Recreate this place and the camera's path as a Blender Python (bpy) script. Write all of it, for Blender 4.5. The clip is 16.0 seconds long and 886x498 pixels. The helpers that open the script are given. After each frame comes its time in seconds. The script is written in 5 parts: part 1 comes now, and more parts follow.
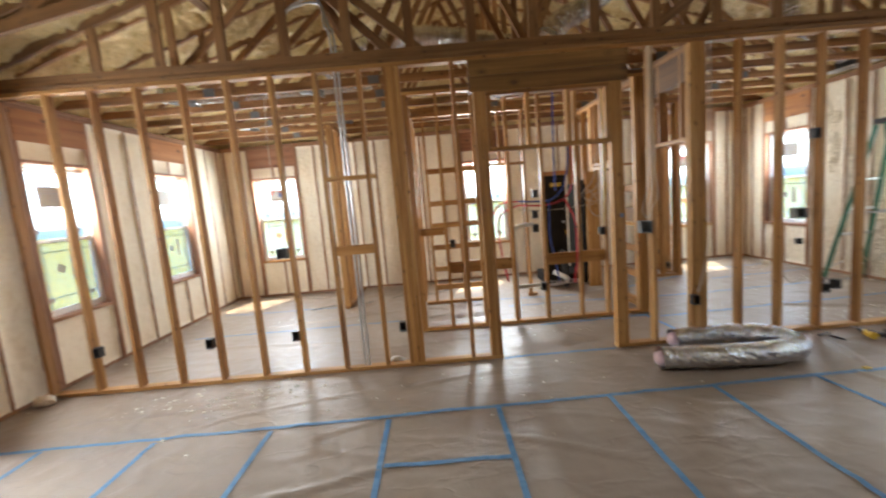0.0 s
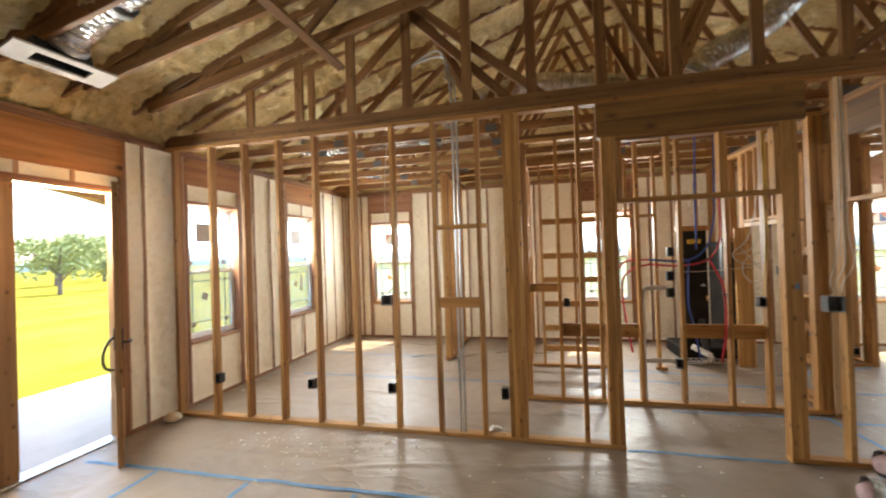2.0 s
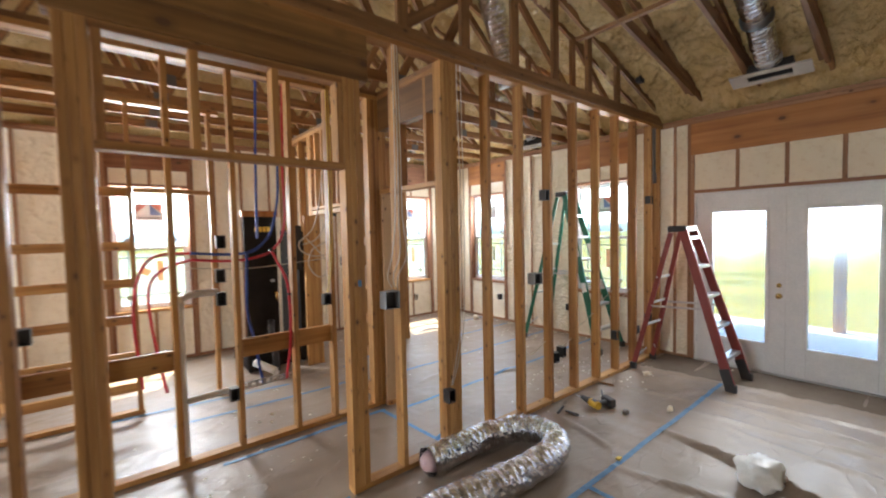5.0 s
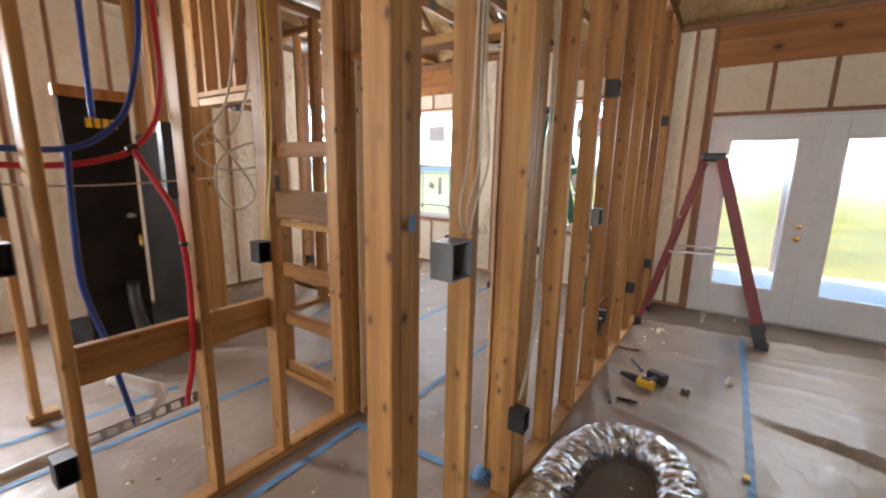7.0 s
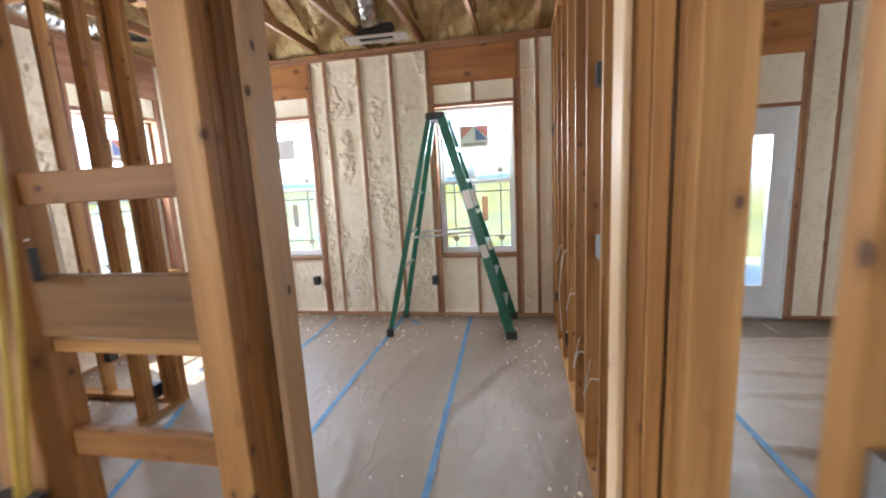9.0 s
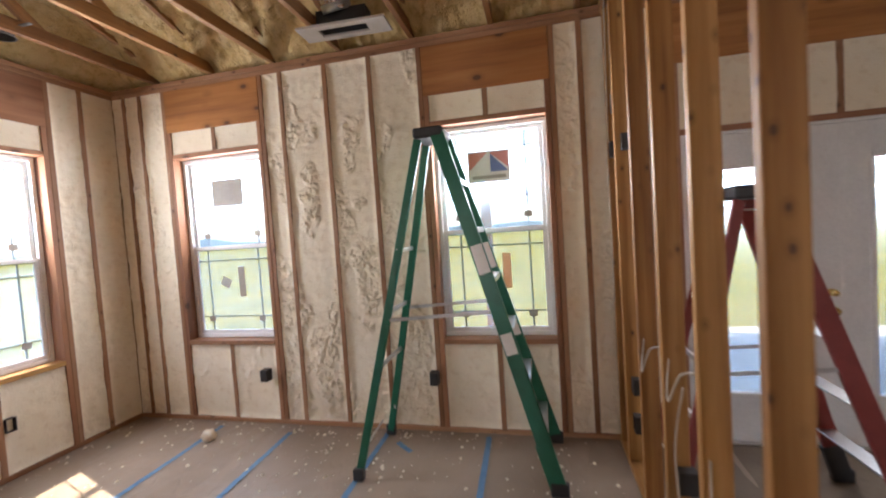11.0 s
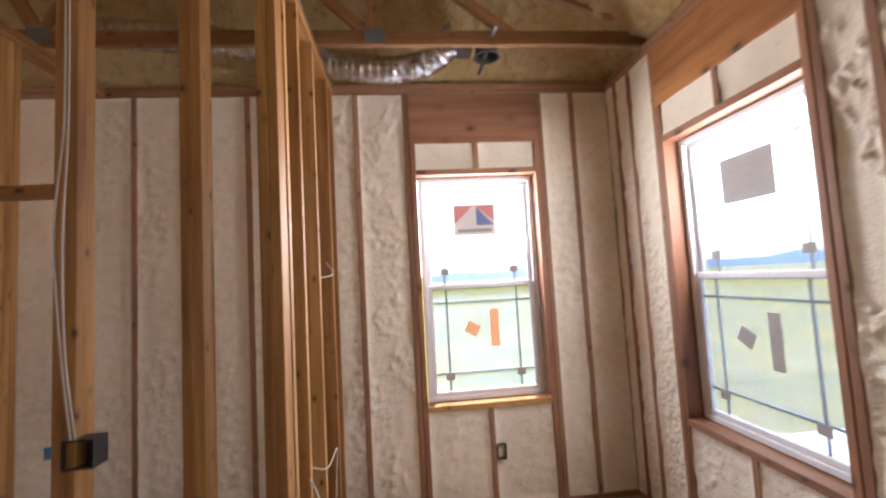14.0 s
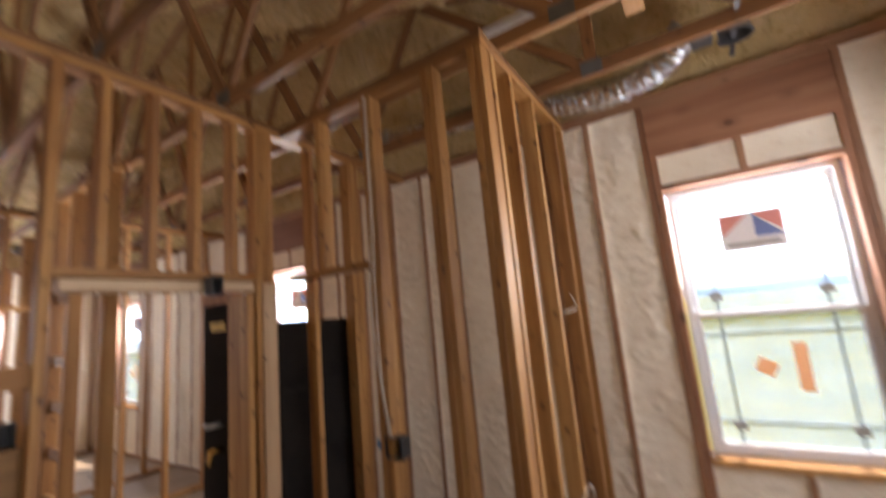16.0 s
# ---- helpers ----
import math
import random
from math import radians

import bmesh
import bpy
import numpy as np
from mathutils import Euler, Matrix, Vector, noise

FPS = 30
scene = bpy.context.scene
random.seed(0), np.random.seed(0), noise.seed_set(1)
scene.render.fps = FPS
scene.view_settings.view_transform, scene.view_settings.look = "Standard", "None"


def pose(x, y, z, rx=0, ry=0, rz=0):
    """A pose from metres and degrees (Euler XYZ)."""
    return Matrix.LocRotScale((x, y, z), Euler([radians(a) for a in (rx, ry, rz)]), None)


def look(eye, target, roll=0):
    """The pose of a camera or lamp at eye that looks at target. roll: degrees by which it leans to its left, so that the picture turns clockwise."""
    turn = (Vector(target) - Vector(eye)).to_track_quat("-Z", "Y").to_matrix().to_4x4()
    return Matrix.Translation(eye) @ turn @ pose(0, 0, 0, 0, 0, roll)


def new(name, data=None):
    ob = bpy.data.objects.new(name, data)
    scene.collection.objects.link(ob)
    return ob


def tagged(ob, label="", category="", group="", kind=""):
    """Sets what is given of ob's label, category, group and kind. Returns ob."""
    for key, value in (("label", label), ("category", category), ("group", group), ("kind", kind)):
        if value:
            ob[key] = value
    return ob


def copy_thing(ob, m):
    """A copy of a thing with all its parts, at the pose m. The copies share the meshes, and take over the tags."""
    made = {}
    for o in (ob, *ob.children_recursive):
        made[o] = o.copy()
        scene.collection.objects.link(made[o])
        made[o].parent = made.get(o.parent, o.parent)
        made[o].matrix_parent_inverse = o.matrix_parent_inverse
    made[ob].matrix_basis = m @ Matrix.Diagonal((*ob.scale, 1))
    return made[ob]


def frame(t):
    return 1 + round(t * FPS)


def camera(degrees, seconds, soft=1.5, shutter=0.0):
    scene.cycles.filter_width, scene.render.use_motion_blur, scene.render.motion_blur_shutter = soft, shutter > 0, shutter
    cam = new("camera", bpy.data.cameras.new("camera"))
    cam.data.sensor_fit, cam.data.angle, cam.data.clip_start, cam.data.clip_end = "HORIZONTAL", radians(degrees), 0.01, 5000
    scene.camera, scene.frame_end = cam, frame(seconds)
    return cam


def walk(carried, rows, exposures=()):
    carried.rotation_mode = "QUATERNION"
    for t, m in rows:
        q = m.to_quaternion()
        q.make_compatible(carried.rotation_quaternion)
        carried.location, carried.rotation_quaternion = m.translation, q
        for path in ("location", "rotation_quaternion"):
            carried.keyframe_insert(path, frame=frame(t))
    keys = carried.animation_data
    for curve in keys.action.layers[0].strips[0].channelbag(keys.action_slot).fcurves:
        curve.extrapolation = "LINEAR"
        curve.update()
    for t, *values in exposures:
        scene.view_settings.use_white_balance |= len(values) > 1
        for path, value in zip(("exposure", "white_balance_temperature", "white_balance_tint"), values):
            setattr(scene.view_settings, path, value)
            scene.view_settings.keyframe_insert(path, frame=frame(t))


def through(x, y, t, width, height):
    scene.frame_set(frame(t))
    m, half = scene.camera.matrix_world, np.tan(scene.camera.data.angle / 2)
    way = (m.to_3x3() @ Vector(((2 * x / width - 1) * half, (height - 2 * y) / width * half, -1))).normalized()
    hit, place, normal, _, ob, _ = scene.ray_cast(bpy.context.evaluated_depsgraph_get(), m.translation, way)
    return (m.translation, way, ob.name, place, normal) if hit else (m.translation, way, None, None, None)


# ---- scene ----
cam = camera(94.4, 16.0, soft=2.0, shutter=0.5)
PATH = [
    (0, (0.243, -0.356, 1.62), (0.268, 1.629, 1.383), -4.9),
    (0.5, (0.231, -0.194, 1.646), (-0.067, 1.777, 1.484), -4.1),
    (1, (0.235, -0.068, 1.664), (-0.278, 1.864, 1.585), -2.9),
    (1.5, (0.21, -0.055, 1.683), (-0.372, 1.858, 1.686), -2.1),
    (2, (0.209, -0.047, 1.669), (-0.27, 1.895, 1.687), -1.9),
    (2.5, (0.213, -0.048, 1.688), (-0.065, 1.932, 1.723), -2.1),
    (3, (0.251, 0.05, 1.654), (0.279, 2.05, 1.67), -2.2),
    (3.5, (0.454, 0.249, 1.644), (0.833, 2.213, 1.682), -2.3),
    (4, (0.622, 0.493, 1.628), (1.373, 2.346, 1.661), -2.4),
    (4.5, (0.729, 0.851, 1.661), (1.794, 2.544, 1.644), -2.1),
    (7, (1.255, 2.919, 1.467), (2.861, 4.046, 1.080), 1.2),
    (7.5, (1.353, 3.258, 1.454), (3.076, 4.182, 1.036), 0.4),
    (8, (1.574, 3.562, 1.486), (3.405, 4.253, 1.076), -0.9),
    (8.5, (1.70, 3.812, 1.522), (3.605, 4.263, 1.126), -3.1),
    (11, (3.387, 4.12, 1.52), (5.332, 4.577, 1.432), -3.8),
    (11.5, (3.668, 4.192, 1.583), (5.521, 4.93, 1.732), -4.0),
    (12, (3.874, 4.295, 1.596), (5.539, 5.369, 1.868), -4.0),
    (12.5, (4.14, 4.353, 1.584), (5.518, 5.777, 1.852), -4.2),
    (13, (4.395, 4.551, 1.537), (5.389, 6.27, 1.781), -4.7),
    (13.5, (4.589, 4.792, 1.574), (5.159, 6.695, 1.81), -4.9),
    (14, (4.804, 4.932, 1.567), (4.997, 6.917, 1.707), -3.2),
    (14.5, (4.981, 4.985, 1.517), (4.88, 6.98, 1.413), -1.7),
    (15, (5.009, 4.907, 1.474), (4.693, 6.859, 1.176), -0.5),
    (15.5, (5.012, 4.853, 1.457), (4.364, 6.734, 1.258), -1.6),
    (16, (5.06, 4.872, 1.645), (4.012, 6.543, 1.965), -5.3),
]
walk(cam, [(t, look(eye, target, roll)) for t, eye, target, roll in PATH],
     [(0.0, 3.36, 5880, 6), (2.5, 3.25, 6500, 6), (3.5, 3.4, 5850, 7), (4.5, 3.46, 5850, 8), (8.0, 3.35, 6000, 14), (8.5, 3.48, 5550, 9), (11.0, 2.98, 6000, 16), (12.5, 2.8, 6200, 23), (13.2, 2.85, 5750, 15), (14.0, 2.82, 5950, 21), (15.0, 2.65, 6300, 27), (16.0, 2.65, 6100, 20)])
# ---- plan (metres) ----
XW, XE, YN, YS = -3.76, 6.34, 7.74, -3.6     # inner faces of the outer walls
YA, YB = 3.565, 3.654                        # stud wall between great room and hall
ZP, ZT = 2.865, 2.941                         # underside and top of the top plates
XR, ZEAVE, PITCH = 1.29, 3.10, 0.335         # ridge line, roof at the wall, slope


def chord_z(x):
    return ZEAVE + PITCH * (5.05 - abs(x - XR))


# ---- world, sun ----
world = bpy.data.worlds.new("sky")
scene.world = world
world.use_nodes = True
wn = world.node_tree
sky = wn.nodes.new("ShaderNodeTexSky")
sky.sky_type, sky.sun_disc = "NISHITA", False
sky.sun_elevation, sky.sun_rotation = radians(58.5), radians(19)
sky.air_density, sky.dust_density = 1.0, 2.0
wn.links.new(sky.outputs[0], wn.nodes["Background"].inputs[0])
wn.nodes["Background"].inputs[1].default_value = 0.15
sun = new("sun", bpy.data.lights.new("sun", "SUN"))
sun.data.energy, sun.data.angle, sun.data.color = 2.1, radians(0.6), (1.0, 0.83, 0.54)
sun.matrix_world = look((0.2 * 25, 0.58 * 25, 25), (0, 0, 0))


# daylight that the sky sends through the upper part of each opening
SKYLIGHT = 9.6


def opening_light(name, centre, yaw, w, h, k=1.0):
    """centre: the middle of the bright sky in the opening; yaw 0 shines towards -y."""
    li = bpy.data.lights.new(name, "AREA")
    li.shape, li.size, li.size_y, li.color = "RECTANGLE", w, h, (1.0, 0.95, 0.87)
    li.energy = SKYLIGHT * k * math.pi * w * h
    ob = new(name, li)
    ob.matrix_world = pose(*centre, -90, 0, yaw)
    return ob


for x, k in ((5.345, 0.9), (1.27, 2.3), (-2.795, 1.3)):
    opening_light("window_daylight", (x, YN + 0.2, 1.98), 0, 0.72, 0.42, k)
for y in (4.44, 6.72):
    opening_light("window_daylight", (XE + 0.2, y, 1.98), -90, 0.72, 0.42, 0.75)
for y in (4.23, 6.13):
    opening_light("window_daylight", (XW - 0.2, y, 2.0), 90, 0.7, 0.42, 1.2)
opening_light("door_daylight", (XW - 0.25, 2.25, 2.12), 90, 1.4, 0.4, 1.5)
for y in (2.85, 1.96):
    opening_light("door_daylight", (XE + 0.2, y, 1.63), -90, 0.46, 0.14, 1.8)


# ---- materials ----
def nodes(name):
    m = bpy.data.materials.new(name)
    m.use_nodes = True
    t = m.node_tree
    return m, t, t.nodes["Principled BSDF"]


def ramp(t, fac, stops):
    r = t.nodes.new("ShaderNodeValToRGB")
    while len(r.color_ramp.elements) < len(stops):
        r.color_ramp.elements.new(0.5)
    for e, (p, c) in zip(r.color_ramp.elements, stops):
        e.position, e.color = p, (*c, 1)
    t.links.new(fac, r.inputs[0])
    return r.outputs[0]


def noise_tex(t, scale, detail=4, rough=0.55, stretch=(1, 1, 1), space="Object", offset=None):
    c = t.nodes.new("ShaderNodeTexCoord")
    m = t.nodes.new("ShaderNodeMapping")
    m.inputs["Scale"].default_value = stretch
    t.links.new(c.outputs[space], m.inputs[0])
    if offset is not None:
        t.links.new(offset, m.inputs["Location"])
    n = t.nodes.new("ShaderNodeTexNoise")
    n.inputs["Scale"].default_value, n.inputs["Detail"].default_value, n.inputs["Roughness"].default_value = scale, detail, rough
    t.links.new(m.outputs[0], n.inputs["Vector"])
    return n.outputs[0]


def mix(t, kind, fac, a, b):
    n = t.nodes.new("ShaderNodeMixRGB")
    n.blend_type = kind
    for s, v in ((0, fac), (1, a), (2, b)):
        if isinstance(v, (int, float)):
            n.inputs[s].default_value = v
        elif isinstance(v, tuple):
            n.inputs[s].default_value = (*v, 1)
        else:
            t.links.new(v, n.inputs[s])
    return n.outputs[0]


def bump(t, p, height, strength, dist=0.01):
    b = t.nodes.new("ShaderNodeBump")
    b.inputs["Strength"].default_value, b.inputs["Distance"].default_value = strength, dist
    t.links.new(height, b.inputs["Height"])
    t.links.new(b.outputs[0], p.inputs["Normal"])


def scaled_random(t, k):
    o = t.nodes.new("ShaderNodeObjectInfo")
    v = t.nodes.new("ShaderNodeMath")
    v.operation = "MULTIPLY"
    v.inputs[1].default_value = k
    t.links.new(o.outputs["Random"], v.inputs[0])
    return o.outputs["Random"], v.outputs[0]


def knot_mask(t, off, size, stretch):
    """Round knots scattered through the board: (core, halo) distances."""
    c = t.nodes.new("ShaderNodeTexCoord")
    m = t.nodes.new("ShaderNodeMapping")
    m.inputs["Scale"].default_value = (size, size, size * stretch)
    t.links.new(c.outputs["Object"], m.inputs[0])
    t.links.new(off, m.inputs["Location"])
    v = t.nodes.new("ShaderNodeTexVoronoi")
    v.inputs["Scale"].default_value = 1.0
    t.links.new(m.outputs[0], v.inputs["Vector"])
    return v.outputs["Distance"]


def lumber_mat(name, dark, mid, light, rough=0.62, knot=13.0):
    m, t, p = nodes(name)
    rnd, off = scaled_random(t, 37.0)
    grain = noise_tex(t, 16, 5, 0.6, (1, 1, 0.05), offset=off)
    broad = noise_tex(t, 3.0, 3, 0.5, (1, 1, 0.25), offset=off)
    knots = knot_mask(t, off, knot, 0.62)
    col = ramp(t, grain, [(0.3, dark), (0.5, mid), (0.72, light)])
    tone = ramp(t, rnd, [(0.0, (0.74, 0.66, 0.58)), (0.35, (0.92, 0.87, 0.8)), (0.75, (1.0, 1.0, 1.0)), (1.0, (1.12, 1.1, 1.04))])
    col = mix(t, "MULTIPLY", 1.0, col, tone)
    col = mix(t, "MULTIPLY", 0.6, col, ramp(t, broad, [(0.3, (0.62, 0.54, 0.47)), (0.65, (1.06, 1.02, 0.98))]))
    col = mix(t, "MIX", ramp(t, knots, [(0.09, (0.55, 0.55, 0.55)), (0.26, (0, 0, 0))]), col, tuple(0.62 * c for c in dark))
    col = mix(t, "MIX", ramp(t, knots, [(0.08, (0.9, 0.9, 0.9)), (0.125, (0, 0, 0))]), col, (0.085, 0.036, 0.016))
    t.links.new(col, p.inputs["Base Color"])
    p.inputs["Roughness"].default_value = rough
    bump(t, p, grain, 0.25, 0.004)
    return m


PINE = lumber_mat("pine_lumber", (0.235, 0.103, 0.026), (0.40, 0.208, 0.060), (0.55, 0.325, 0.110))
# attic shade is put into these tones: great room trusses darkest, hall trusses lighter
DIMPINE = lumber_mat("dim_truss_lumber", (0.135, 0.065, 0.022), (0.225, 0.115, 0.040), (0.31, 0.17, 0.064))
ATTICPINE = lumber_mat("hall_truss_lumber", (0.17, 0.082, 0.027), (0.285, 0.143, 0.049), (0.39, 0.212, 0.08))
# pale pine, whitened further by window light put into its colour
PALE = lumber_mat("pale_lit_pine", (0.58, 0.42, 0.25), (0.66, 0.50, 0.32), (0.72, 0.57, 0.38))
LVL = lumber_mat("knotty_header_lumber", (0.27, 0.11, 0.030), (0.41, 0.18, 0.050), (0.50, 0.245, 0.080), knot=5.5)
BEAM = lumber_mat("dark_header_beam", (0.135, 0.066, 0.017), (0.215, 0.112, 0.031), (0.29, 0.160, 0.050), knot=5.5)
HEADBROWN = lumber_mat("red_brown_header", (0.22, 0.10, 0.05), (0.31, 0.15, 0.08), (0.38, 0.20, 0.11), knot=5.5)


def plain_mat(name, a, b, rough, scale=6.0, metal=0.0, relief=0.0, fine=60.0, spec=0.5):
    m, t, p = nodes(name)
    n1, n2 = noise_tex(t, scale, 5, 0.6), noise_tex(t, fine, 3, 0.6)
    c = ramp(t, n1, [(0.3, a), (0.7, b)])
    c = mix(t, "MULTIPLY", 0.25, c, ramp(t, n2, [(0.3, (0.7, 0.7, 0.7)), (0.7, (1.1, 1.1, 1.1))]))
    t.links.new(c, p.inputs["Base Color"])
    p.inputs["Roughness"].default_value, p.inputs["Metallic"].default_value = rough, metal
    p.inputs["Specular IOR Level"].default_value = spec
    if relief:
        bump(t, p, mix(t, "MIX", 0.5, n1, n2), relief, 0.01)
    return m


def foam_mat(name, a, b, c3, rough, gloss=0.0):
    m, t, p = nodes(name)
    n1, n2, n3 = noise_tex(t, 2.2, 4), noise_tex(t, 14, 5, 0.65), noise_tex(t, 90, 2)
    c = ramp(t, n1, [(0.3, a), (0.7, b)])
    c = mix(t, "MIX", ramp(t, n2, [(0.52, (0, 0, 0)), (0.7, (1, 1, 1))]), c, c3)
    if gloss:
        # shiny highlights painted as paler cream patches in the base colour
        n4 = noise_tex(t, 4.5, 5, 0.7)
        c = mix(t, "MIX", ramp(t, n4, [(0.52, (0, 0, 0)), (0.68, (0.7, 0.7, 0.7))]), c, (0.78, 0.63, 0.34))
    t.links.new(c, p.inputs["Base Color"])
    p.inputs["Roughness"].default_value = rough
    bump(t, p, mix(t, "MIX", 0.35, n2, n3), 0.7 + gloss * 0.3, 0.018 + gloss * 0.04)
    return m


FOAM = foam_mat("cream_wall_foam", (0.76, 0.665, 0.51), (0.83, 0.755, 0.61), (0.70, 0.59, 0.43), 0.7)
ROOFFOAM = foam_mat("amber_roof_foam", (0.60, 0.425, 0.175), (0.73, 0.56, 0.275), (0.48, 0.32, 0.11), 0.22, 1.0)
STAINED = lumber_mat("foam_stained_stud", (0.24, 0.12, 0.06), (0.34, 0.185, 0.10), (0.44, 0.27, 0.16))
OSB = plain_mat("sheathing", (0.30, 0.20, 0.10), (0.42, 0.29, 0.15), 0.8)
# white board greyed to carry the dim light under the roof
GREYED = plain_mat("greyed_board", (0.44, 0.41, 0.36), (0.54, 0.50, 0.45), 0.7)
SOFFIT = plain_mat("unpainted_soffit", (0.30, 0.30, 0.30), (0.38, 0.37, 0.36), 0.8)
# white bars greyed: their shade against the bright sky is in the colour
GRILLE = plain_mat("backlit_grille", (0.36, 0.37, 0.40), (0.44, 0.45, 0.47), 0.5)
WHITE = plain_mat("white_vinyl", (0.74, 0.75, 0.76), (0.80, 0.80, 0.80), 0.4)
DOORWHITE = plain_mat("primed_white_door", (0.66, 0.67, 0.68), (0.74, 0.74, 0.74), 0.45)
DOORWOOD = lumber_mat("brown_stained_door", (0.30, 0.16, 0.07), (0.40, 0.23, 0.10), (0.48, 0.30, 0.15))
BLACK = plain_mat("black_plastic", (0.018, 0.018, 0.02), (0.03, 0.03, 0.033), 0.45)
BLACKPANEL = plain_mat("black_stall", (0.014, 0.012, 0.011), (0.026, 0.022, 0.019), 0.85, 3.0, relief=0.2, spec=0.06)
GREYBOX = plain_mat("grey_plastic", (0.16, 0.17, 0.18), (0.22, 0.23, 0.24), 0.5)
BLUEBOX = plain_mat("dark_blue_grey_plastic", (0.04, 0.06, 0.09), (0.06, 0.08, 0.12), 0.45)
TAPE = plain_mat("blue_masking_tape", (0.05, 0.15, 0.31), (0.12, 0.25, 0.42), 0.6, 12.0)
GREEN = plain_mat("green_fibreglass", (0.006, 0.10, 0.055), (0.012, 0.15, 0.085), 0.4)
REDFG = plain_mat("red_fibreglass", (0.17, 0.022, 0.02), (0.24, 0.035, 0.03), 0.5)
ALU = plain_mat("aluminium", (0.55, 0.55, 0.56), (0.66, 0.66, 0.67), 0.35, metal=1.0)
DULLSTEEL = plain_mat("dull_steel", (0.16, 0.16, 0.16), (0.24, 0.24, 0.24), 0.5, metal=1.0)
GALV = plain_mat("galvanised_steel", (0.45, 0.47, 0.49), (0.60, 0.62, 0.64), 0.38, 9.0, metal=1.0)
BRASS = plain_mat("brass", (0.65, 0.45, 0.16), (0.75, 0.55, 0.22), 0.25, metal=1.0)
WIRE = plain_mat("white_cable", (0.44, 0.38, 0.29), (0.55, 0.485, 0.39), 0.5)
YWIRE = plain_mat("yellow_cable", (0.62, 0.45, 0.05), (0.7, 0.52, 0.08), 0.5)
PEXR = plain_mat("red_pipe", (0.50, 0.012, 0.03), (0.60, 0.03, 0.05), 0.35)
PEXB = plain_mat("blue_pipe", (0.012, 0.05, 0.30), (0.03, 0.09, 0.42), 0.35)
PVC = plain_mat("white_pvc", (0.70, 0.70, 0.68), (0.78, 0.78, 0.76), 0.35)
YELLOW = plain_mat("yellow_plastic", (0.62, 0.38, 0.02), (0.70, 0.45, 0.04), 0.45)


def paper_mat(name, a, b, through):
    """Printed paper that lets some of the daylight behind it through."""
    m = plain_mat(name, a, b, 0.6)
    t = m.node_tree
    tl, mx = t.nodes.new("ShaderNodeBsdfTranslucent"), t.nodes.new("ShaderNodeMixShader")
    tl.inputs[0].default_value = (*b, 1)
    mx.inputs[0].default_value = through
    t.links.new(t.nodes["Principled BSDF"].outputs[0], mx.inputs[1])
    t.links.new(tl.outputs[0], mx.inputs[2])
    t.links.new(mx.outputs[0], t.nodes["Material Output"].inputs[0])
    return m


ORANGE = paper_mat("orange_sticker", (0.80, 0.52, 0.30), (0.85, 0.58, 0.36), 0.35)
STRED = paper_mat("red_print", (0.66, 0.26, 0.21), (0.72, 0.31, 0.26), 0.012)
STBLUE = paper_mat("blue_print", (0.15, 0.21, 0.44), (0.20, 0.26, 0.50), 0.012)
STGREY = paper_mat("grey_print", (0.35, 0.33, 0.30), (0.42, 0.40, 0.36), 0.03)
STWHITE = paper_mat("white_print", (0.78, 0.76, 0.72), (0.82, 0.80, 0.77), 0.012)
CONC = plain_mat("porch_concrete", (0.42, 0.41, 0.39), (0.52, 0.51, 0.49), 0.85, 1.5, relief=0.2)
GRASS = plain_mat("meadow", (0.10, 0.105, 0.016), (0.21, 0.175, 0.032), 0.95, 0.45, relief=0.3, fine=3.0, spec=0.0)
# leaf green lightened so that it carries the outdoor haze
LEAF = plain_mat("leaves", (0.23, 0.26, 0.11), (0.30, 0.33, 0.15), 0.8, 3.0, spec=0.2)
BARK = plain_mat("bark", (0.10, 0.07, 0.05), (0.16, 0.12, 0.09), 0.9)
# haze of distance is mixed into this pale bluish tone
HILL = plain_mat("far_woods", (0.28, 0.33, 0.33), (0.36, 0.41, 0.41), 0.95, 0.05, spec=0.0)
CRUMB = plain_mat("foam_crumbs", (0.72, 0.64, 0.50), (0.8, 0.74, 0.62), 0.8)


def foil_mat():
    m, t, p = nodes("crinkled_foil")
    n1, n2 = noise_tex(t, 22, 6, 0.7), noise_tex(t, 70, 4, 0.6)
    t.links.new(ramp(t, n1, [(0.3, (0.45, 0.46, 0.48)), (0.7, (0.84, 0.84, 0.85))]), p.inputs["Base Color"])
    p.inputs["Metallic"].default_value, p.inputs["Roughness"].default_value = 1.0, 0.14
    bump(t, p, mix(t, "MIX", 0.4, n1, n2), 0.35, 0.02)
    return m


FOIL = foil_mat()


